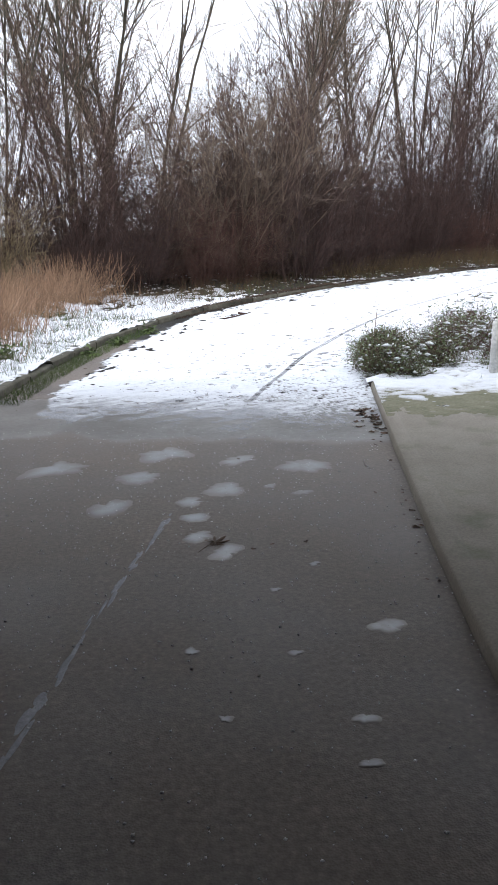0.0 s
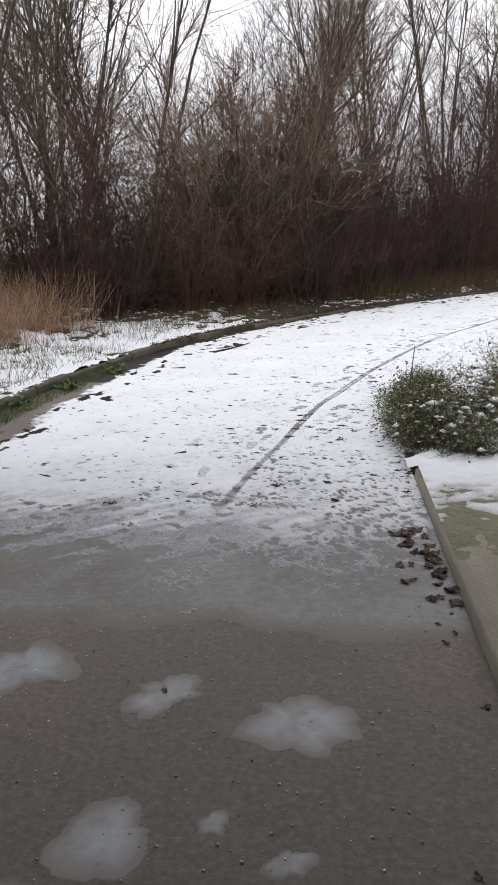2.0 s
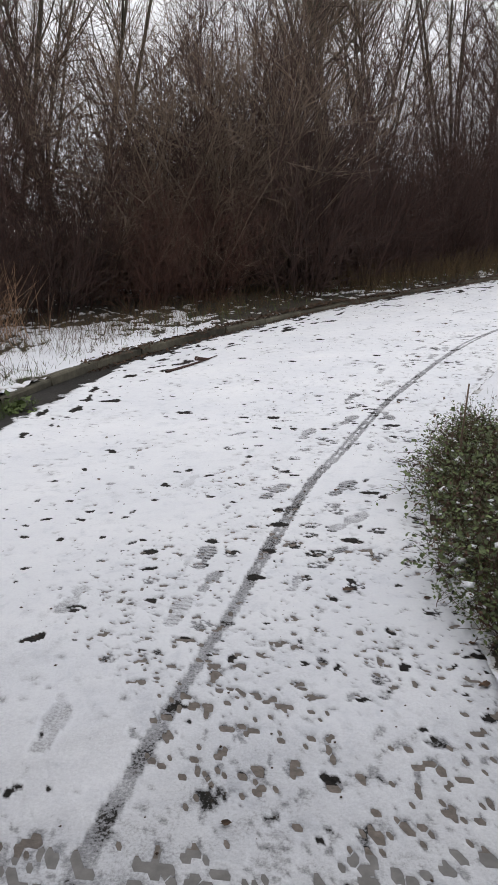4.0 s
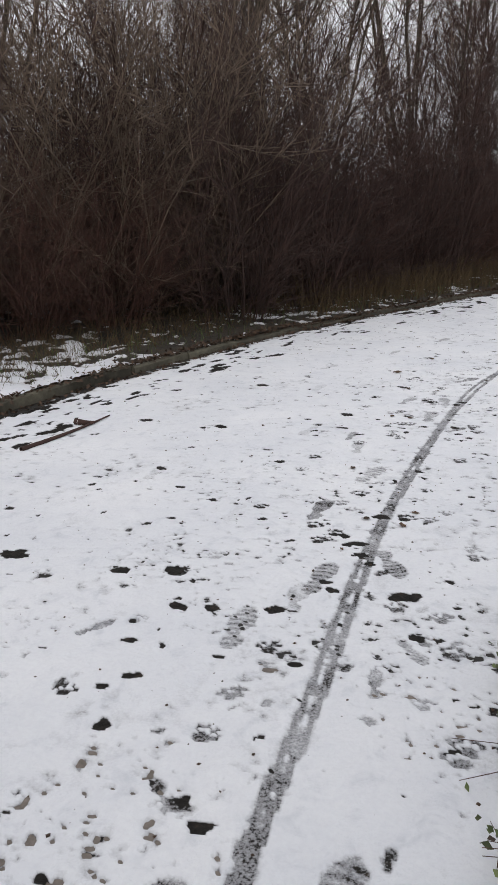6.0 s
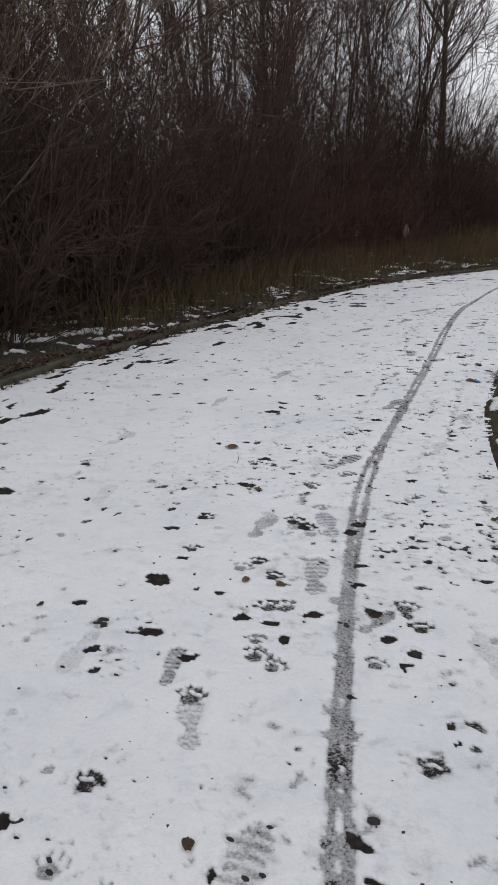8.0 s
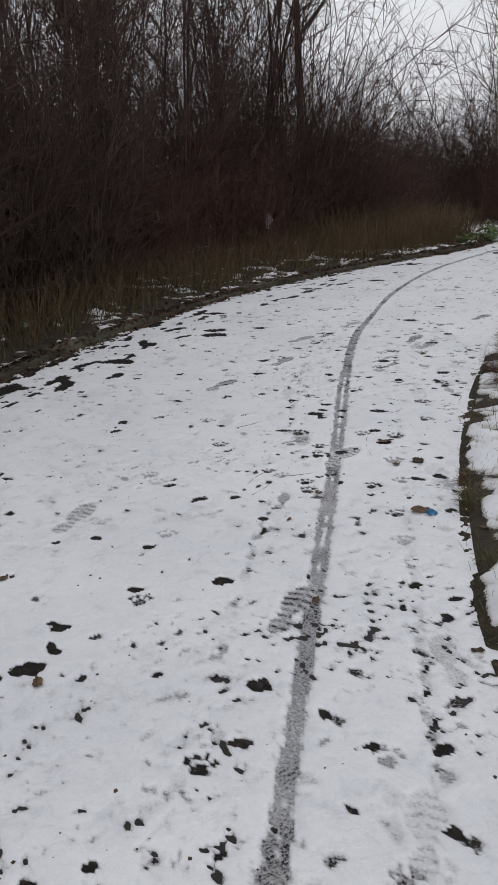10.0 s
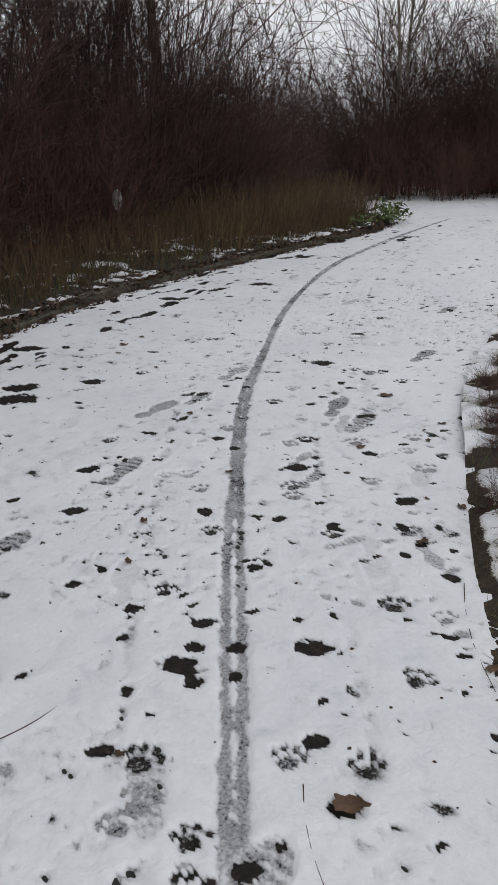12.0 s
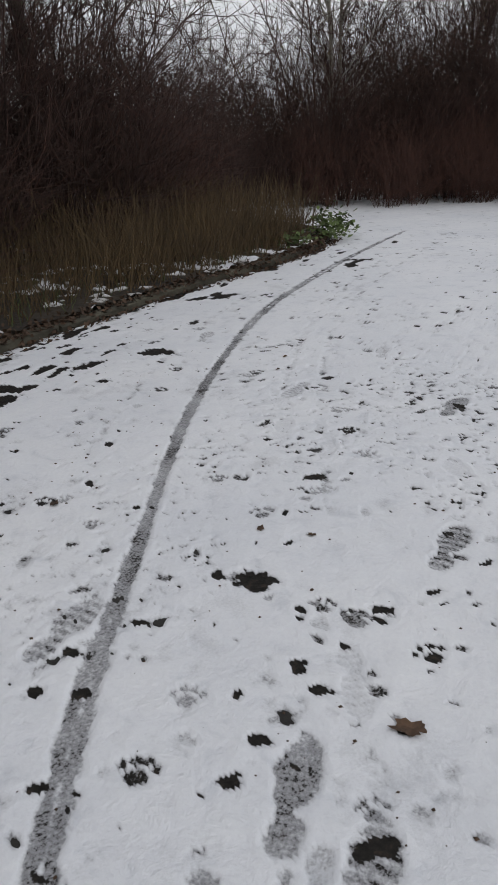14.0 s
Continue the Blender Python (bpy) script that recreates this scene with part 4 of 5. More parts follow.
def rods_mesh(name, rods, sides, material):
    p0, p1, r0, r1 = rods[:, :3], rods[:, 3:6], rods[:, 6], rods[:, 7]
    d = unit(p1 - p0)
    ref = np.where(np.abs(d[:, 2:3]) < 0.9, np.array([[0, 0, 1.0]]), np.array([[1.0, 0, 0]]))
    a = unit(np.cross(d, ref))
    b = np.cross(d, a)
    t = np.linspace(0, 2 * math.pi, sides, endpoint=False)
    ring = a[:, None, :] * np.cos(t)[None, :, None] + b[:, None, :] * np.sin(t)[None, :, None]
    v = np.concatenate([p0[:, None, :] + ring * r0[:, None, None], p1[:, None, :] + ring * r1[:, None, None]], 1)
    j = np.arange(sides)
    f = np.stack([j, (j + 1) % sides, (j + 1) % sides + sides, j + sides], 1)
    f = f[None] + (2 * sides * np.arange(len(rods)))[:, None, None]
    return mesh_of(name, v.reshape(-1, 3), f.reshape(-1, 4), material, sides > 3)


def tips_mesh(name, rods, material):
    """Fine twigs as three-sided points."""
    p0, p1, r0 = rods[:, :3], rods[:, 3:6], rods[:, 6]
    d = unit(p1 - p0)
    ref = np.where(np.abs(d[:, 2:3]) < 0.9, np.array([[0, 0, 1.0]]), np.array([[1.0, 0, 0]]))
    a = unit(np.cross(d, ref))
    b = np.cross(d, a)
    ring = [p0 + (a * math.cos(t) + b * math.sin(t)) * r0[:, None] for t in (0, 2.094, 4.189)]
    v = np.stack([*ring, p1], 1)
    f = np.array([(0, 1, 3), (1, 2, 3), (2, 0, 3)])[None] + 4 * np.arange(len(rods))[:, None, None]
    return mesh_of(name, v.reshape(-1, 3), f.reshape(-1, 3), material)


def loose(ob):
    """Marks a part whose pieces nobody could count."""
    return tagged(ob, kind="stuff")


def shrub(r, height, stems, spread, lean, branches, twigs, material, label, category="shrub", arch=-0.02, thick=0.009, branch=0.0047, twig=0.0068):
    """A leafless shrub: many stems from one stool, side branches, fine twigs."""
    thing = tagged(new("shrub"), label, category, "leafless thicket")
    az, k = r.uniform(0, 2 * math.pi, stems), np.sqrt(r.random(stems))
    start = np.stack([np.cos(az) * spread * 0.3 * k, np.sin(az) * spread * 0.3 * k, np.full(stems, -0.12)], 1)
    way = np.stack([np.cos(az) * lean * k, np.sin(az) * lean * k, np.ones(stems)], 1) + r.normal(0, 0.14, (stems, 3))
    main = chain(r, start, way, height * r.uniform(0.55, 1.08, stems), 6, thick * r.uniform(0.6, 1.3, stems), np.full(stems, 0.003), arch, 0.13)
    side = sprout(r, main, branches, (0.5, 1.4), (0.3, 1.1), 2, branch, branch * 0.7, 0.03, 0.22, height * 0.06)
    fine = sprout(r, np.vstack([side, side, side, main]), twigs, (0.25, 0.85), (0.25, 1.2), 1, twig, 0.0025, 0.03, 0.2, height * 0.08)
    loose(child("stool", rods_mesh("stool", main, 3, material), thing))
    loose(child("branch_mass", rods_mesh("branch_mass", side[:branches], 3, material), thing))
    fine = np.vstack([fine, side[branches:]])
    loose(child("twig_mass", tips_mesh("twig_mass", fine, material), thing))
    return thing


def tree(r, height, trunks, girth, limbs, branches, twigs, bark, label, spread=0.16, low=0.2, twig=None):
    """A leafless tree, from one or several trunks that rise from one root."""
    thing = tagged(new("tree"), label, "tree", "leafless trees")
    az = r.uniform(0, 2 * math.pi, trunks)
    start = np.stack([np.cos(az) * 0.22 * (trunks > 1), np.sin(az) * 0.22 * (trunks > 1), np.full(trunks, -0.2)], 1)
    way = np.stack([np.cos(az) * spread, np.sin(az) * spread, np.ones(trunks)], 1) if trunks > 1 else np.array([[0.02, 0.0, 1.0]])
    main = chain(r, start, way, height * r.uniform(0.8, 1.05, trunks), 9, girth * r.uniform(0.7, 1.1, trunks), np.full(trunks, 0.012), 0.03, 0.05 if trunks > 1 else 0.02)
    limb = sprout(r, main, limbs, (1.4, 3.6), (0.35, 0.8), 5, girth * 0.34, 0.007, 0.07, 0.09, height * low)
    side = sprout(r, np.vstack([limb, limb, main]), branches, (0.7, 2.0), (0.3, 0.9), 2, 0.0095, 0.005, 0.05, 0.13, height * low)
    fine = sprout(r, np.vstack([side, side, limb]), twigs, (0.4, 1.1), (0.25, 0.9), 1, 0.0065, 0.0028, 0.05, 0.18, height * 0.22)
    for k in range(trunks):
        child("trunk", rods_mesh("trunk", main[k::trunks], 8, bark), thing)
    loose(child("limb_frame", rods_mesh("limb_frame", limb, 4, bark), thing))
    loose(child("branch_mass", rods_mesh("branch_mass", side, 3, twig or TWIG), thing, "bare brown branches"))
    loose(child("crown", tips_mesh("crown", fine, twig or TWIG), thing, "bare fine brown twigs"))
    return thing


def stand(p, d=3.0):
    return float(gz(p[1]) + verge_rise(d) - 0.02)


def put_copies(protos, spots, r):
    """Copies of the kinds in protos at the spots (x, y, d, kind, scale); the first of a kind is the built one itself."""
    used = set()
    for x, y, d, kind, scale in spots:
        m = pose(x, y, stand((x, y), d), 0, 0, r.uniform(0, 360))
        if kind in used:
            ob = copy_thing(protos[kind], m)
        else:
            ob = protos[kind]
            ob.matrix_basis = m
            used.add(kind)
        ob.scale = (scale * r.uniform(0.92, 1.08), scale * r.uniform(0.92, 1.08), scale)
    for k, ob in protos.items():
        if k not in used:
            for o in (*ob.children_recursive, ob):
                bpy.data.objects.remove(o)


vr = np.random.default_rng(21)
shrubs = {
    "fine_a": shrub(vr, 4.2, 36, 2.6, 0.55, 380, 2000, TWIG, "dense grey-brown leafless shrub with arching twigs", arch=-0.03),
    "fine_b": shrub(vr, 3.8, 34, 2.8, 0.7, 380, 2000, TWIG, "dense grey-brown leafless shrub with arching twigs", arch=-0.04),
    "fine_c": shrub(vr, 3.2, 32, 2.2, 0.55, 340, 1800, TWIG_TAN, "dense tan-brown leafless shrub in the thicket", arch=-0.03),
    "red_a": shrub(vr, 2.6, 40, 1.6, 0.5, 300, 1500, TWIG_RED, "red-brown leafless shrub with upright shoots", arch=0.02),
    "dark_a": shrub(vr, 4.6, 34, 2.0, 0.36, 300, 1150, TWIG_DARKENED, "leafless shrub in the dense thicket, bark darkened for shade", arch=0.0, thick=0.016, branch=0.0085, twig=0.0075),
    "dark_b": shrub(vr, 3.8, 32, 2.0, 0.38, 290, 1150, TWIG_DARKENED, "leafless shrub in the dense thicket, bark darkened for shade", arch=0.0, thick=0.014, branch=0.008, twig=0.0075),
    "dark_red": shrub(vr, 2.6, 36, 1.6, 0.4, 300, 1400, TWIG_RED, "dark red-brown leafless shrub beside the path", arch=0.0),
    "tall_a": shrub(vr, 6.4, 24, 1.8, 0.42, 230, 700, TWIG_DARKENED, "tall leafless hazel with straight fanned stems", arch=0.0, thick=0.02, branch=0.009, twig=0.0075),
    "tall_b": shrub(vr, 5.6, 22, 1.6, 0.5, 230, 700, TWIG_DARKENED, "tall leafless hazel with straight fanned stems", arch=-0.01, thick=0.02, branch=0.009, twig=0.0075),
}
spots = []
edge = even(left_edge[(station > 2.7) & (station < 14.7)], 0.5)
nrm = outward(edge, True)
run = np.arange(len(edge)) * 0.5
front = np.interp(edge[:, 1], [6, 12, 15, 17.5, 20, 23, 25, 26], [6.5, 5.6, 4.0, 2.4, 1.5, 1.5, 1.9, 2.1])
for row, (gapd, step, pale, dark, sc) in enumerate((
        (0.0, 1.15, ("fine_c", "red_a", "fine_b", "fine_c"), ("dark_b", "dark_red", "dark_b", "dark_red"), 0.85),
        (1.3, 1.2, ("fine_a", "fine_b", "fine_c", "fine_b"), ("dark_a", "dark_b", "dark_a", "dark_red"), 0.95),
        (2.1, 1.5, (), ("dark_b", "dark_a", "dark_red"), 1.0),
        (2.9, 1.6, ("fine_a", "fine_b", "fine_a"), ("dark_a", "tall_b", "dark_a"), 1.0),
        (4.8, 1.8, ("fine_a", "tall_b", "fine_a"), ("tall_a", "dark_a", "tall_b"), 1.05))):
    s = vr.uniform(0, 1)
    while s < run[-1]:
        j = int(s / 0.5)
        d = front[j] + gapd + vr.normal(0, 0.3)
        p = edge[j] + nrm[j] * d
        # past the dome, mostly kinds whose bark is darkened in place of shade
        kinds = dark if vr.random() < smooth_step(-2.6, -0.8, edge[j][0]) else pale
        if not kinds:
            s += step
            continue
        kind = kinds[vr.integers(0, len(kinds))]
        high = np.interp(p[0], [-8, -2, 0.5, 2.2, 3.2, 6.5, 8.5], [1.1, 1.12, 1.08, 0.88, 0.84, 0.84, 0.8])
        if kind.startswith("tall") and 1.5 < p[0] < 5.6:
            kind = "dark_a"
        if not (p[0] > 11.3 and p[1] > 27.2) and not (row == 4 and p[0] < 6.2):
            spots.append((p[0], p[1], d, kind, sc * high * vr.uniform(0.85, 1.1)))
        s += step * vr.uniform(0.8, 1.25) * (0.85 if 1.5 < edge[j][0] < 8 else 1.0)
# the great dome of twigs opposite the ramp
for x, y, k, sc in ((-0.8, 21.6, "fine_a", 1.35), (0.5, 22.2, "dark_a", 1.1), (-1.7, 21.4, "fine_b", 1.3), (0.0, 22.8, "fine_a", 1.45), (1.3, 22.4, "dark_a", 1.15), (-3.0, 20.6, "fine_a", 1.2), (-2.4, 22.3, "fine_a", 1.22), (-0.6, 22.9, "dark_a", 1.0), (3.7, 24.6, "dark_a", 0.95), (4.3, 24.6, "dark_a", 0.95)):
    spots.append((x, y, 3.0, k, sc))
# fanned hazels at the corner
for x, y, k, sc in ((9.9, 28.4, "tall_a", 0.85), (9.2, 28.3, "tall_b", 1.0)):
    spots.append((x, y, 2.5, k, sc))
for x, y, k, sc in ((11.5, 28.4, "dark_b", 0.72), (12.2, 29.4, "dark_b", 0.66), (10.8, 28.7, "dark_a", 0.85), (10.0, 27.9, "dark_b", 0.8)):
    spots.append((x, y, 2.5, k, sc))
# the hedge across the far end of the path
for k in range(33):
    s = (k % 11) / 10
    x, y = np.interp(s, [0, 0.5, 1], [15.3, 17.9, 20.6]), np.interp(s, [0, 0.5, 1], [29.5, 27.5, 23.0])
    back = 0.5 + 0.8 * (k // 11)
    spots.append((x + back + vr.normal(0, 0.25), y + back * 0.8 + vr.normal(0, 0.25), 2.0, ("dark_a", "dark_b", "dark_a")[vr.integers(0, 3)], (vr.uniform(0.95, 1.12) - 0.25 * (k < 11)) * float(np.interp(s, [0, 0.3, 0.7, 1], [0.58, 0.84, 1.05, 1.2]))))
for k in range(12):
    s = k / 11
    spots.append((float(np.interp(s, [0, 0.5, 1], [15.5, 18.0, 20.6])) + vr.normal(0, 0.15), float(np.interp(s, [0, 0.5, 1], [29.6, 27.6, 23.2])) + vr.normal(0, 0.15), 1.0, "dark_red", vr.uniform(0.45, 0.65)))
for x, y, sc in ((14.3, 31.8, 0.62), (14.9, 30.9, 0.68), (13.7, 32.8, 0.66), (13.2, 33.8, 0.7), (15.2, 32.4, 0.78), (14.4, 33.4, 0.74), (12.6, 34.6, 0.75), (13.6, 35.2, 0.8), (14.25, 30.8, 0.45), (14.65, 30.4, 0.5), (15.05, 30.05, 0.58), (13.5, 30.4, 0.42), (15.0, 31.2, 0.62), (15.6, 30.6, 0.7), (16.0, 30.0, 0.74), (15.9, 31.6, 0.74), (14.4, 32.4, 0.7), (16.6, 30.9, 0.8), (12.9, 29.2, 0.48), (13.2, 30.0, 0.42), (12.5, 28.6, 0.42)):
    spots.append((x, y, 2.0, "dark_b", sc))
# low growth far down the side path
for k in range(7):
    spots.append((15.5 + vr.uniform(-2, 6), 40 + vr.uniform(0, 8), 2.0, "dark_b", vr.uniform(0.7, 1.0)))
put_copies(shrubs, spots, vr)

trees = {
    "multi_a": tree(vr, 11.5, 7, 0.062, 80, 520, 2600, BARK, "tall bare tree with several slender trunks", 0.2),
    "multi_b": tree(vr, 10.5, 5, 0.066, 70, 480, 2500, BARK, "tall bare tree with several slender trunks", 0.24),
    "single_a": tree(vr, 11.0, 1, 0.105, 30, 380, 1800, BARK, "tall bare tree with a dark trunk", low=0.42, twig=TWIG_DARKENED),
    "single_b": tree(vr, 9.5, 3, 0.08, 56, 440, 2300, BARK, "bare forked tree behind the thicket", 0.25),
    "dense": tree(vr, 7.6, 6, 0.042, 60, 460, 2400, TWIG_DARKENED, "dark bare tree with a dense twiggy crown", 0.2, 0.1, TWIG_DARKENED),
    "pale": tree(vr, 9.0, 2, 0.08, 34, 320, 1500, BARK_PALE, "bare tree with a pale leaning trunk", 0.3, twig=TWIG_DARKENED),
}
tree_spots = [(-5.6, 22.5, 6, "multi_a", 1.0), (-4.0, 23.4, 6, "multi_b", 1.05), (-8.0, 22.0, 8, "multi_b", 1.0), (-0.2, 26.5, 6, "single_b", 0.95), (2.2, 27.5, 6, "multi_b", 0.9), (5.0, 28.2, 5, "multi_a", 0.9), (6.6, 30.5, 6, "multi_b", 0.85), (10.65, 29.7, 4, "single_a", 1.0), (17.2, 30.8, 3, "pale", 0.75), (19.0, 29.6, 4, "single_b", 0.8), (20.5, 27.5, 4, "multi_b", 0.85), (-11.0, 20.0, 9, "multi_a", 1.0), (22.5, 25.0, 4, "multi_a", 0.85), (-6.5, 28.0, 11, "multi_b", 1.0), (3.6, 33.0, 11, "single_b", 1.0), (-0.9, 24.6, 6, "dense", 0.72), (5.0, 25.9, 5, "dense", 0.64), (6.6, 26.9, 4, "dense", 0.8), (8.9, 28.8, 4, "dense", 0.8), (9.6, 31.2, 5, "dense", 0.8)]
put_copies(trees, tree_spots, vr)


# ---------------------------------------------------------------- grasses and low plants
def blades(r, pos, height, lean, width):
    """Upright blades at pos (n, 3): two rods each, bent over."""
    n = len(pos)
    a = r.uniform(0, 2 * math.pi, n)
    way = np.stack([np.cos(a) * lean * r.random(n), np.sin(a) * lean * r.random(n), np.ones(n)], 1)
    return chain(r, pos, way, height * r.uniform(0.5, 1.1, n), 2, np.full(n, width), np.full(n, width * 0.35), -0.12, 0.15)


def off_left(r, n, s0, s1, d0, d1):
    k = np.where((station > s0) & (station < s1))[0]
    i = k[r.integers(0, len(k), n)]
    nn = outward(left_edge, True)
    d = r.uniform(d0, d1, n)
    p = left_edge[i] + nn[i] * d[:, None]
    return np.column_stack([p, gz(left_edge[i][:, 1]) + verge_rise(d) - 0.03])


def off_right(r, n, s0, s1, d0, d1):
    k = np.where((station > s0) & (station < s1))[0]
    i = k[r.integers(0, len(k), n)]
    nn = outward(right_edge, False)
    d = r.uniform(d0, d1, n)
    p = right_edge[i] + nn[i] * d[:, None]
    return np.column_stack([p, gz(right_edge[i][:, 1]) + low_rise(d) - 0.03])


# reed clumps on the open verge
for k in range(54):
    c = off_left(vr, 1, 3.1, 6.6, 1.5, 5.0)[0] if k < 34 else off_left(vr, 1, 4.6, 7.0, 1.3, 3.4)[0]
    n = 130
    pos = c + np.column_stack([vr.normal(0, 0.34, n), vr.normal(0, 0.34, n), np.zeros(n)])
    me = rods_mesh("reed_clump", blades(vr, pos - c, 1.08, 0.95, 0.0045), 3, STRAW)
    ob = new("reed_clump", me)
    ob.location = c
    tagged(ob, "clump of dry orange-tan reeds on the snowy verge", "reeds", "reed clumps", "stuff")

tagged(new("dead_grass", rods_mesh("dead_grass", np.vstack([
    blades(vr, off_left(vr, 6000, 9.3, 15.3, 0.25, 2.2), 0.6, 0.9, 0.0045),
    blades(vr, off_left(vr, 1800, 13.0, 15.4, 0.15, 2.0), 0.8, 0.6, 0.004),
    blades(vr, off_left(vr, 2200, 3.2, 7.6, 0.3, 3.5), 0.24, 1.0, 0.004),
    blades(vr, off_left(vr, 1300, 6.8, 9.3, 0.6, 2.2), 0.35, 0.8, 0.003),
    blades(vr, off_right(vr, 1000, 4.3, 13.8, 0.1, 2.8), 0.22, 0.9, 0.002),
    blades(vr, off_right(vr, 1000, 8.2, 12.5, 0.0, 0.25), 0.08, 1.5, 0.0016),
    blades(vr, off_right(vr, 350, 6.6, 9.2, 0.05, 0.3), 0.10, 1.5, 0.0013),
]), 3, DEADGRASS)), "tangled dead brown grass below the thicket", "grass", kind="stuff")
tagged(new("green_grass", rods_mesh("green_grass", np.vstack([
    blades(vr, off_left(vr, 6500, 2.9, 6.4, 0.2, 2.6), 0.15, 1.0, 0.0042),
    blades(vr, off_left(vr, 1500, 6.5, 14.8, 0.2, 1.8), 0.2, 0.9, 0.0035),
    blades(vr, off_left(vr, 3200, 3.6, 6.0, -0.32, -0.02) - np.array([0, 0, 0.06]), 0.09, 0.9, 0.003),
    blades(vr, off_right(vr, 1600, 4.05, 13.5, 0.0, 2.5), 0.13, 0.9, 0.0025),
    blades(vr, off_right(vr, 420, 7.4, 12, -0.03, 0.12), 0.09, 1.4, 0.0014),
]), 3, GRASS)), "short green winter grass poking through the snow", "grass", kind="stuff")


def leaves_mesh(name, r, centres, size, material):
    """Folded leaves, four triangles each, turned every way."""
    n = len(centres)
    a, tilt = r.uniform(0, 6.28, n), r.uniform(-0.7, 0.9, n)
    ax = np.stack([np.cos(a) * np.cos(tilt), np.sin(a) * np.cos(tilt), np.sin(tilt)], 1)
    side = unit(np.cross(ax, np.array([[0, 0, 1.0]]) + r.normal(0, 0.35, (n, 3))))
    up = np.cross(side, ax)
    s = (size * r.uniform(0.6, 1.3, n))[:, None]
    pts = [centres, centres + (ax * 0.5 + side * 0.33 + up * 0.1) * s, centres + ax * s, centres + (ax * 0.5 - side * 0.33 + up * 0.1) * s, centres + ax * 0.5 * s - up * 0.03 * s]
    v = np.stack(pts, 1)
    f = np.array([(0, 4, 1), (4, 2, 1), (0, 3, 4), (4, 3, 2)])[None] + 5 * np.arange(n)[:, None, None]
    return mesh_of(name, v.reshape(-1, 3), f.reshape(-1, 3), material)


def bramble(r, height, width, nleaf, label, lumps=40, dead=False):
    thing = tagged(new("bramble_bush"), label, "bush", "bramble bushes")
    n = 60
    az = r.uniform(0, 6.28, n)
    start = np.column_stack([r.normal(0, width * 0.24, n), r.normal(0, width * 0.24, n), np.full(n, -0.05)])
    way = np.column_stack([np.cos(az) * 0.5, np.sin(az) * 0.5, np.ones(n)])
    main = chain(r, start, way, height * r.uniform(0.5, 1.25, n), 5, np.full(n, 0.0035), np.full(n, 0.0016), -0.14, 0.14)
    side = sprout(r, main, 240, (0.1, 0.35), (0.4, 1.2), 2, 0.0025, 0.0014, -0.05, 0.2)
    loose(child("stool", rods_mesh("stool", np.vstack([main, side]), 3, TWIG_RED), thing))
    src = np.vstack([side, side, main])
    src = src[r.integers(0, len(src), nleaf)]
    loose(child("foliage", leaves_mesh("foliage", r, src[:, 3:6] + r.normal(0, 0.03, (nleaf, 3)), 0.02 if dead else 0.04, LEAF if dead else BRAMBLE), thing, "blackened leaves" if dead else "dark green leaves, some withered"))
    dry = src[r.integers(0, len(src), nleaf // (2 if height > 0.55 else 5))]
    loose(child("withered_foliage", leaves_mesh("withered_foliage", r, dry[:, 3:6] + r.normal(0, 0.03, (len(dry), 3)), 0.018 if dead else 0.036, LEAF), thing, "withered brown leaves"))
    top = src[src[:, 5] > height * 0.25][:lumps]

    def on_top(rr, m):
        return top[:m, 3:6] + np.array([0, 0, 0.01])
    if len(top):
        loose(child("snow", lump_mesh("snow", len(top), on_top, 0.042, 8, CLUMP, 0.45), thing, "lumps of snow caught on the stems"))
    return thing


brambles = {"tiny": bramble(vr, 0.16, 0.3, 260, "small blackened straggling weed along the path edge", 0, True), "low": bramble(vr, 0.24, 0.7, 1000, "low dark green bramble bush dusted with snow", 14), "mid": bramble(vr, 0.36, 0.8, 800, "dark green bramble bush spilling over the path edge"), "tall": bramble(vr, 0.55, 0.9, 560, "tangled brown and green bramble bush")}
bspots = []
for x, y, k, s in ((1.5, 9.1, "low", 0.6), (1.38, 9.5, "mid", 0.9), (1.52, 10.1, "mid", 0.75), (2.0, 10.8, "mid", 0.75), (1.42, 10.75, "low", 0.8), (1.55, 11.25, "low", 0.85), (2.45, 11.6, "mid", 0.8), (2.95, 12.3, "mid", 0.8), (1.9, 9.6, "low", 0.75), (2.0, 10.2, "mid", 1.0), (2.4, 11.0, "tall", 1.0), (2.6, 9.4, "low", 0.7), (2.8, 10.2, "tall", 0.95), (3.1, 11.4, "tall", 1.0), (3.5, 10.4, "tall", 0.95), (3.6, 12.3, "tall", 1.0), (3.1, 13.2, "mid", 0.9), (3.3, 9.3, "low", 0.8), (4.2, 11.3, "tall", 1.0), (2.7, 12.2, "tall", 0.9), (6.75, 19.55, "tiny", 0.7), (7.2, 19.9, "tiny", 0.7), (6.5, 19.2, "tiny", 0.6)):
    bspots.append((x, y, -0.2, k, s))
for k in range(11):
    y = 9.2 + 0.28 * k
    bspots.append((float(np.interp(y, right_edge[:, 1], right_edge[:, 0])) + 0.17 + vr.normal(0, 0.04), y, -0.2, "low", vr.uniform(0.5, 0.75)))
for k in range(8):
    y = 19.4 + 0.2 * k
    bspots.append((float(np.interp(y, right_edge[:, 1], right_edge[:, 0])) + 0.2 + vr.normal(0, 0.03), y, -0.2, "tiny", vr.uniform(0.28, 0.45)))
put_copies(brambles, bspots, vr)


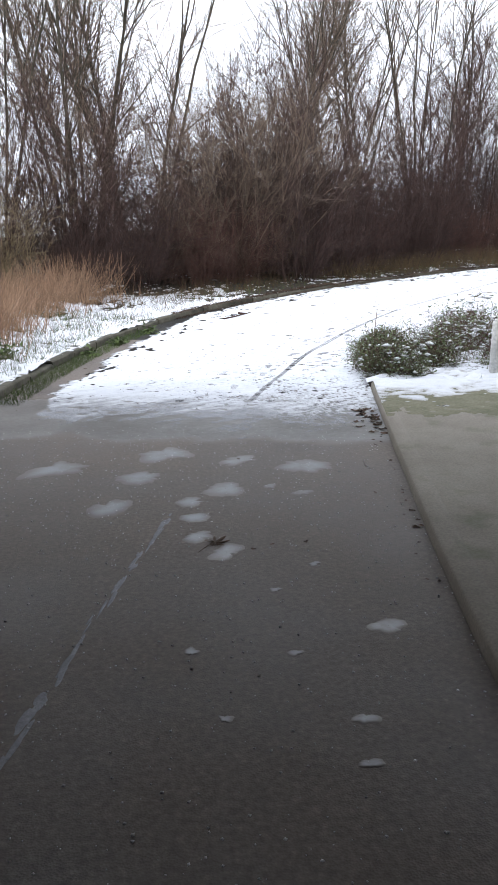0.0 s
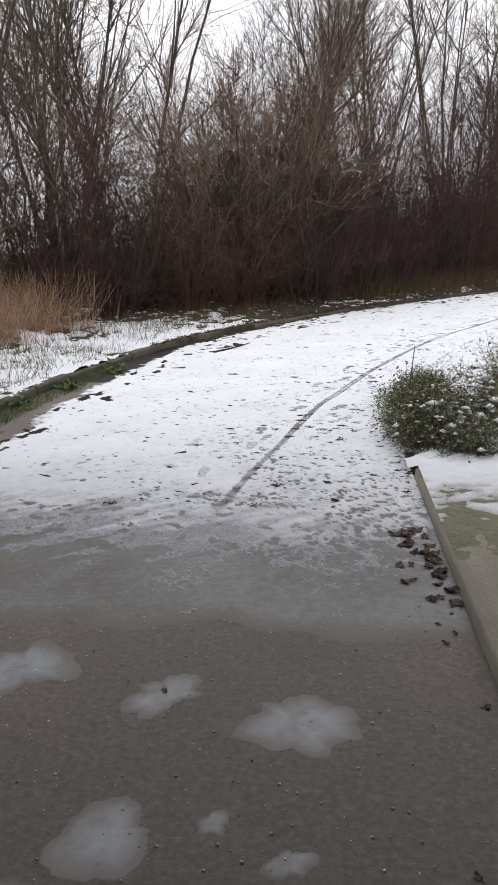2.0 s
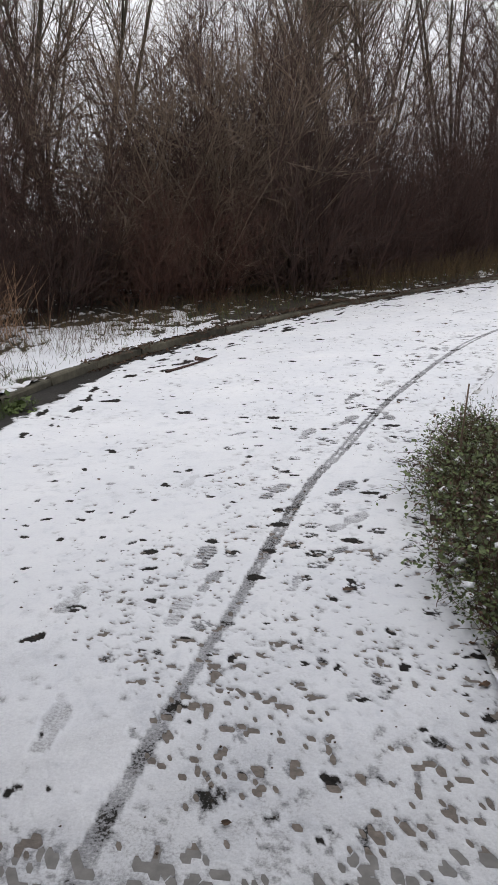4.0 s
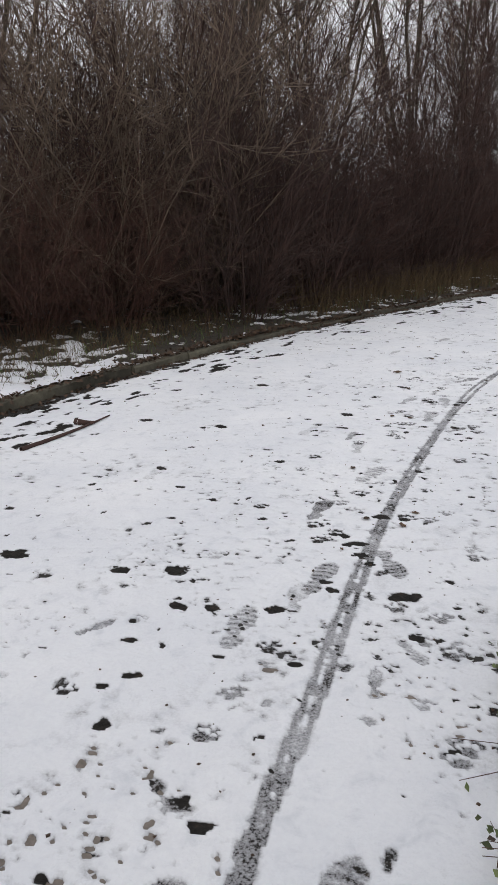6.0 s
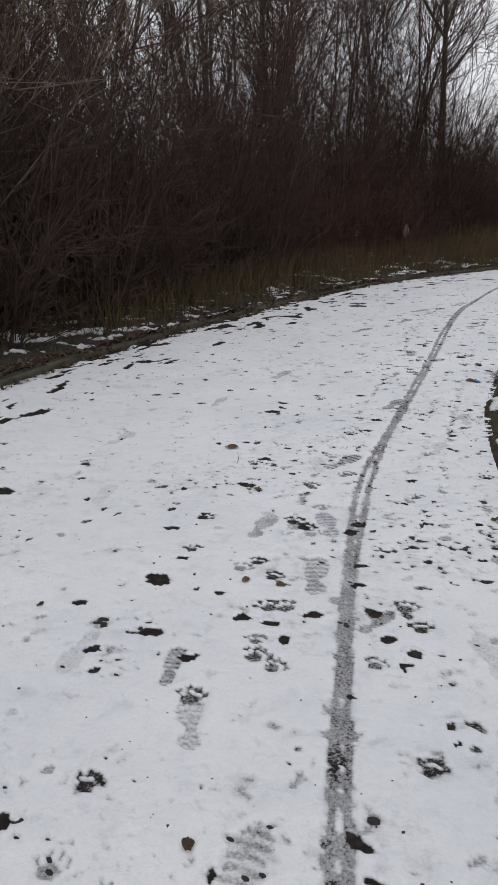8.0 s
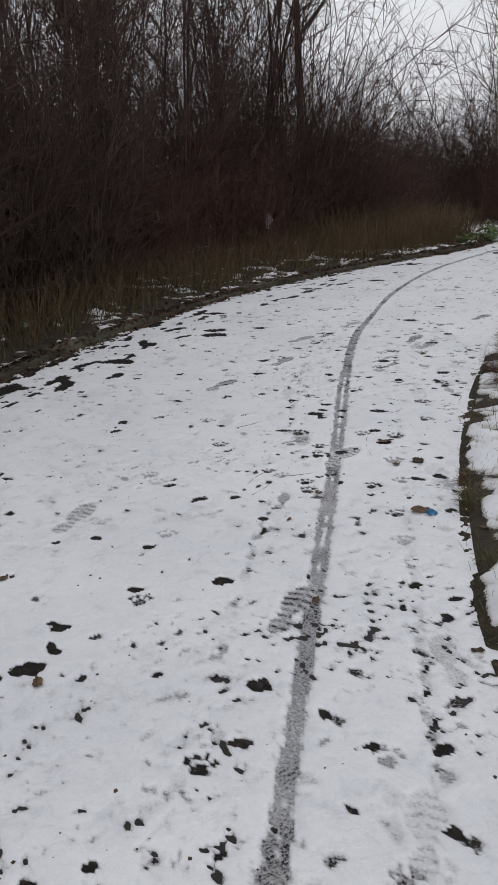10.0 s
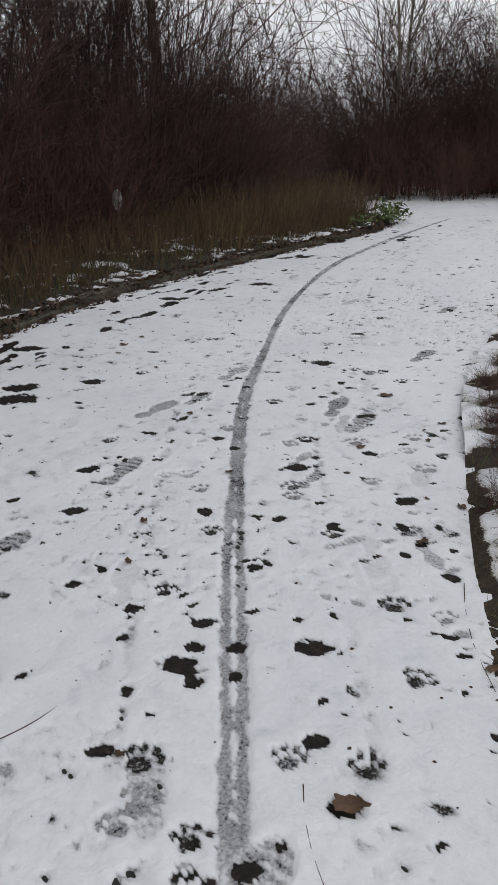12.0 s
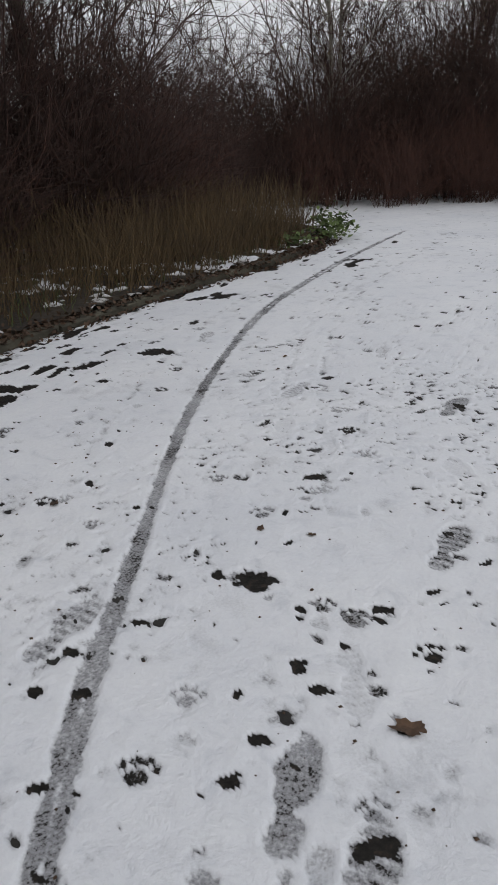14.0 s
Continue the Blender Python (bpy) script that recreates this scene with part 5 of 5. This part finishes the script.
# fallen leaves gathered along the foot of the left kerb and in the grass
lit = np.vstack([off_left(vr, 2600, 6.6, 15.3, -0.14, 0.0) - np.array([0, 0, 0.035]), off_left(vr, 2600, 6.6, 15.3, 0.0, 1.6) + np.array([0, 0, 0.035]), off_left(vr, 1400, 6.6, 9.0, 0.0, 0.16) + np.array([0, 0, 0.055]), off_left(vr, 4200, 9.0, 15.4, -0.03, 0.18) + np.array([0, 0, 0.02]), off_right(vr, 700, 6, 13, 0.0, 1.4) + np.array([0, 0, 0.03])])
tagged(new("leaf_litter", leaves_mesh("leaf_litter", vr, lit, 0.045, LEAF)), "dark sodden leaf litter along the kerb", "leaf litter", kind="stuff")


# a hazel leaning over the corner, hung with catkins
hz = tagged(new("hazel"), "leaning leafless hazel hung with small catkins", "shrub")
n = 6
az = vr.uniform(2.2, 4.4, n)
hmain = chain(vr, np.column_stack([vr.normal(0, 0.2, n), vr.normal(0, 0.2, n), np.full(n, -0.1)]), np.column_stack([np.cos(az) * 0.55, np.sin(az) * 0.3, np.ones(n)]), vr.uniform(4.0, 5.8, n), 8, vr.uniform(0.014, 0.024, n), np.full(n, 0.004), -0.03, 0.07)
hside = sprout(vr, hmain, 90, (0.5, 1.5), (0.3, 0.9), 3, 0.007, 0.003, 0.0, 0.12, 1.4)
htips = sprout(vr, hside, 340, (0.15, 0.45), (0.3, 1.0), 1, 0.005, 0.002, 0.0, 0.1, 1.4)
pick = np.vstack([hside, htips])[vr.integers(0, len(hside) + len(htips), 420)]
hc = chain(vr, pick[:, 3:6].copy(), np.tile([0.0, 0.0, -1.0], (420, 1)) + vr.normal(0, 0.2, (420, 3)), vr.uniform(0.035, 0.07, 420), 1, np.full(420, 0.007), np.full(420, 0.004), 0.0, 0.0)
loose(child("stool", rods_mesh("stool", hmain, 5, TWIG_DARKENED), hz))
loose(child("branch_mass", rods_mesh("branch_mass", hside, 3, TWIG_DARKENED), hz))
loose(child("twig_mass", tips_mesh("twig_mass", htips, TWIG_DARKENED), hz))
loose(child("catkin_mass", rods_mesh("catkin_mass", hc, 4, CATKIN), hz, "small hanging brown catkins"))
hz.location = (16.3, 30.6, stand((16.3, 30.6), 2))


# crumbs of leaf and bark trodden into the snow
def crumb_place(r, n):
    j, f = r.integers(0, len(mid), n), r.random(n)
    p = er[j] * (1 - f)[:, None] + el[j] * f[:, None]
    p = p[p[:, 1] > 7.6]
    p = np.vstack([p, p])[:n] if len(p) < n else p
    p = np.resize(p, (n, 2))
    return np.column_stack([p, gz(p[:, 1]) + 0.009])


tagged(new("snow_debris", lump_mesh("snow_debris", 2600, crumb_place, 0.0045, 15, LEAF)), "dark crumbs of leaf and bark strewn over the snow", "debris", kind="stuff")


# leafy green weeds at the corner and in the left gutter
for x, y, n, s in ((13.05, 26.75, 160, 0.30), (12.7, 26.5, 110, 0.24), (13.4, 27.3, 130, 0.28), (11.9, 26.3, 70, 0.2), (-2.62, 12.3, 90, 0.16), (-2.8, 11.2, 90, 0.16), (-2.3, 13.5, 60, 0.14), (-4.2, 9.9, 160, 0.3), (-4.0, 10.8, 140, 0.28)):
    cz = float(gz(y)) + (0.0 if -3 < x < -2 else 0.09)
    c = np.column_stack([vr.normal(0, s * 0.45, n), vr.normal(0, s * 0.45, n), np.abs(vr.normal(0, s * 0.35, n))])
    weed = new("weed", leaves_mesh("weed", vr, c, 0.075, GRASS))
    weed.location = (x, y, cz)
    tagged(weed, "leafy green weed beside the kerb", "plant", "green weeds", "stuff")


# ---------------------------------------------------------------- small things
def post():
    bm = bmesh.new()
    bmesh.ops.create_cone(bm, cap_ends=True, segments=20, radius1=0.06, radius2=0.055, depth=0.62, matrix=Matrix.Translation((0, 0, 0.31)))
    bmesh.ops.bevel(bm, geom=[e for e in bm.edges if all(v.co.z > 0.5 for v in e.verts)], offset=0.02, segments=3, affect="EDGES")
    ob = part("marker_post", bm, WHITEPAINT, smooth=True)
    return tagged(ob, "short white-painted marker post beside the pavement", "post")


post().location = (2.40, 8.95, float(gz(8.95)) + 0.07)


def rod_thing(name, points, r0, r1, material, label, category):
    p = np.array(points, float)
    n = len(p) - 1
    rr = np.linspace(r0, r1, n + 1)
    rods = np.hstack([p[:-1], p[1:], rr[:-1, None], rr[1:, None]])
    return tagged(new(name, rods_mesh(name, rods, 6, material)), label, category)


def lying(x0, y0, x1, y1, r0, r1, label, bend=0.03):
    t = np.linspace(0, 1, 6)
    x = x0 + (x1 - x0) * t + bend * np.sin(t * 3.1) * (y1 - y0)
    y = y0 + (y1 - y0) * t - bend * np.sin(t * 3.1) * (x1 - x0)
    return rod_thing("fallen_stick", np.column_stack([x, y, gz(y) + 0.009 + r0 * 0.7]), r0, r1, TWIG_DARKENED, label, "stick")


lying(-1.12, 15.04, -0.62, 15.95, 0.018, 0.006, "thin fallen stick lying in the snow")
lying(-0.86, 15.75, -0.7, 15.7, 0.03, 0.012, "stub of dark rotten wood in the snow", 0.1)
for x0, y0, x1, y1 in ((4.0, 18.95, 3.83, 18.85), (4.02, 18.85, 4.18, 18.8), (4.71, 19.08, 4.57, 18.84), (4.18, 19.67, 4.38, 19.7), (5.69, 19.4, 5.33, 19.0), (3.79, 18.72, 3.92, 18.79), (2.0, 16.9, 2.06, 17.1), (1.3, 17.6, 1.1, 17.82)):
    lying(x0, y0, x1, y1, 0.0016, 0.001, "dry straw stalk lying on the snow", 0.05)
zb = float(gz(11.2))
rod_thing("dry_stalk", [(1.3, 11.2, zb), (1.31, 11.2, zb + 0.3), (1.34, 11.2, zb + 0.62)], 0.008, 0.005, TWIG, "upright dry stalk at the edge of the brambles", "stalk")


def leaf_mesh(r):
    """A withered leaf: ragged outline, raised folds, its rim curled up unevenly."""
    bm = bmesh.new()
    n = 22
    curl, lean, fold = r.uniform(0.004, 0.012), r.uniform(0, 6.28), r.uniform(2, 4)
    rings = []
    for q in (0.45, 0.78, 1.0):
        ring = []
        for k in range(n):
            t = 2 * math.pi * k / n
            w = 1 + (0.16 * math.sin(5 * t + lean) + 0.10 * math.sin(9 * t) + 0.08 * r.normal()) * q
            x, y = 0.042 * q * w * math.cos(t) * (1 + 0.15 * math.cos(t)), 0.029 * q * w * math.sin(t)
            z = 0.002 + curl * q * q * (0.6 + 0.6 * math.sin(fold * t + lean)) + 0.0022 * abs(r.normal()) * q
            ring.append(bm.verts.new((x, y, z)))
        rings.append(ring)
    mid_vein = bm.verts.new((0, 0, 0.002))
    for k in range(n):
        bm.faces.new((mid_vein, rings[0][k], rings[0][(k + 1) % n]))
        for i in (0, 1):
            bm.faces.new((rings[i][k], rings[i + 1][k], rings[i + 1][(k + 1) % n], rings[i][(k + 1) % n]))
    return bm


leaf_kinds = []
for k in range(4):
    bm = leaf_mesh(vr)
    me = bpy.data.meshes.new("dead_leaf")
    bm.to_mesh(me)
    bm.free()
    me.materials.append(LEAF)
    leaf_kinds.append(me)


def drop_leaf(x, y, size, lift):
    ob = new("dead_leaf", leaf_kinds[vr.integers(0, 4)])
    ob.matrix_basis = pose(x, y, float(gz(y)) + lift, vr.uniform(-4, 4), vr.uniform(-4, 4), vr.uniform(0, 360)) @ Matrix.Diagonal((size, size, size, 1))
    tagged(ob, "withered brown leaf lying on the path", "leaf", "dead leaves")


for x, y in ((6.89, 20.92), (4.72, 18.64), (4.75, 18.97), (4.33, 18.15), (2.05, 17.2)):
    drop_leaf(x, y, 0.95, 0.012)


def maple_leaf(x, y, turn):
    """A withered five-lobed leaf, its tips curled up, with a long stalk."""
    thing = tagged(new("maple_leaf"), "withered grey-brown lobed leaf on the asphalt", "leaf")
    bm = bmesh.new()
    tips = [(0.0, 1.0), (0.75, 0.9), (-0.75, 0.9), (1.6, 0.62), (-1.6, 0.62)]
    rim = []
    for k in range(72):
        t = -math.pi + 2 * math.pi * k / 72
        r = 0.3 + max(h * math.exp(-(((t - c) / 0.2) ** 2)) for c, h in tips) * 0.75 + 0.05 * math.cos(19 * t)
        rim.append(bm.verts.new((0.085 * r * math.cos(t), 0.085 * r * math.sin(t), 0.003 + 0.02 * max(0, r - 0.5) ** 2 + 0.004 * math.sin(7 * t))))
    core = bm.verts.new((0, 0, 0.003))
    for k in range(72):
        bm.faces.new((core, rim[k], rim[(k + 1) % 72]))
    part("blade", bm, LEAF, thing)
    p = np.array([(-0.01, 0, 0.004), (-0.06, 0.006, 0.007), (-0.12, 0.0, 0.006), (-0.19, -0.012, 0.003)])
    child("stalk", rods_mesh("stalk", np.hstack([p[:-1], p[1:], np.full((3, 1), 0.0022), np.full((3, 1), 0.0018)]), 5, LEAF), thing)
    thing.matrix_basis = pose(x, y, float(gz(y)) + 0.003, 0, 0, turn)


maple_leaf(-0.41, 4.07, 55)

for k in range(46):
    drop_leaf(0.84 - 0.09 * abs(vr.normal()), 7.05 + 0.28 * vr.normal(), vr.uniform(0.4, 0.9), 0.002 + 0.006 * vr.random())
for k in range(22):
    y = vr.uniform(3.4, 6.6)
    drop_leaf(0.62 + 0.03 * y - 0.05 * abs(vr.normal()), y, vr.uniform(0.2, 0.5), 0.003)
for x, y in ((-0.37, 5.78), (-0.1, 4.05), (0.08, 4.08), (-0.2, 3.98)):
    drop_leaf(x, y, 0.35, 0.004)
for k in range(110):
    j = vr.integers(0, len(mid))
    f = vr.random()
    p = er[j] * (1 - f) + el[j] * f
    if p[1] > 7.8:
        drop_leaf(p[0], p[1], vr.uniform(0.25, 0.6), 0.012)


def crumpled(name, x, y, z, a, b, h, material, label, category, seed):
    bm = bmesh.new()
    bmesh.ops.create_icosphere(bm, subdivisions=3, radius=1)
    r = np.random.default_rng(seed)
    for v in bm.verts:
        k = 0.65 + 0.6 * r.random()
        v.co = Vector((v.co.x * a * k, v.co.y * b * k, v.co.z * h * k))
    ob = tagged(part(name, bm, material), label, category)
    ob.matrix_basis = pose(x, y, z + h * 0.6, 0, 0, 35)
    return ob


crumpled("plastic_bag", 8.28, 26.8, -0.30, 0.064, 0.055, 0.115, PALECLOTH, "pale plastic bag caught in the thicket", "litter", 5)


def scrap(x, y, turn):
    """A torn piece of thin plastic, folded and creased."""
    bm = bmesh.new()
    r = np.random.default_rng(12)
    rows = []
    for i in range(9):
        u = i / 8
        w = 0.018 + 0.010 * math.sin(2.6 * u) + 0.004 * r.normal()
        rows.append([bm.verts.new((w * (j / 6 * 2 - 1) + 0.008 * math.sin(5 * u), 0.07 * (u - 0.5), 0.004 + 0.002 * u + 0.003 * math.sin(j * 1.7 + 3 * u) + 0.002 * r.normal())) for j in range(7)])
    for i in range(8):
        for j in range(6):
            bm.faces.new((rows[i][j], rows[i][j + 1], rows[i + 1][j + 1], rows[i + 1][j]))
    bmesh.ops.solidify(bm, geom=bm.faces[:], thickness=0.0012)
    ob = tagged(part("plastic_scrap", bm, BLUE, smooth=True), "torn scrap of bright blue plastic in the snow", "litter")
    ob.matrix_basis = pose(x, y, float(gz(y)) + 0.006, 0, 0, turn)


scrap(4.37, 18.12, -20)


def grass_tuft(r, x, y, height, n, material, label):
    """A tuft of limp blades spreading from one root."""
    k = np.column_stack([r.normal(0, 0.02, n), r.normal(0, 0.02, n), np.full(n, -0.02)])
    a = np.arctan2(k[:, 1], k[:, 0]) + r.normal(0, 0.5, n)
    way = np.column_stack([np.cos(a) * r.uniform(0.2, 1.3, n), np.sin(a) * r.uniform(0.2, 1.3, n), np.ones(n)])
    rods = chain(r, k, way, height * r.uniform(0.6, 1.3, n), 4, np.full(n, 0.0016), np.full(n, 0.0005), -0.28, 0.12)
    ob = tagged(new("grass_tuft", rods_mesh("grass_tuft", rods, 3, material)), label, "grass", "grass tufts on the edging", "stuff")
    ob.location = (x + 0.02, y - 0.02, float(gz(y)) + 0.03)


for k, (x, y) in enumerate(((4.70, 18.29), (4.66, 18.21), (4.57, 18.12), (4.52, 18.02), (4.80, 18.36), (4.25, 17.66), (3.86, 17.02), (3.62, 16.66), (3.30, 16.02), (3.02, 15.44), (2.72, 14.92), (5.12, 18.66), (5.45, 18.98), (4.98, 18.2), (5.3, 18.5), (4.4, 17.4))):
    grass_tuft(vr, x, y, vr.uniform(0.045, 0.08), 75, (DEADGRASS, STRAW_DULL, GRASS_DULL)[k % 3], "limp brown and green grass tuft on the path edging")
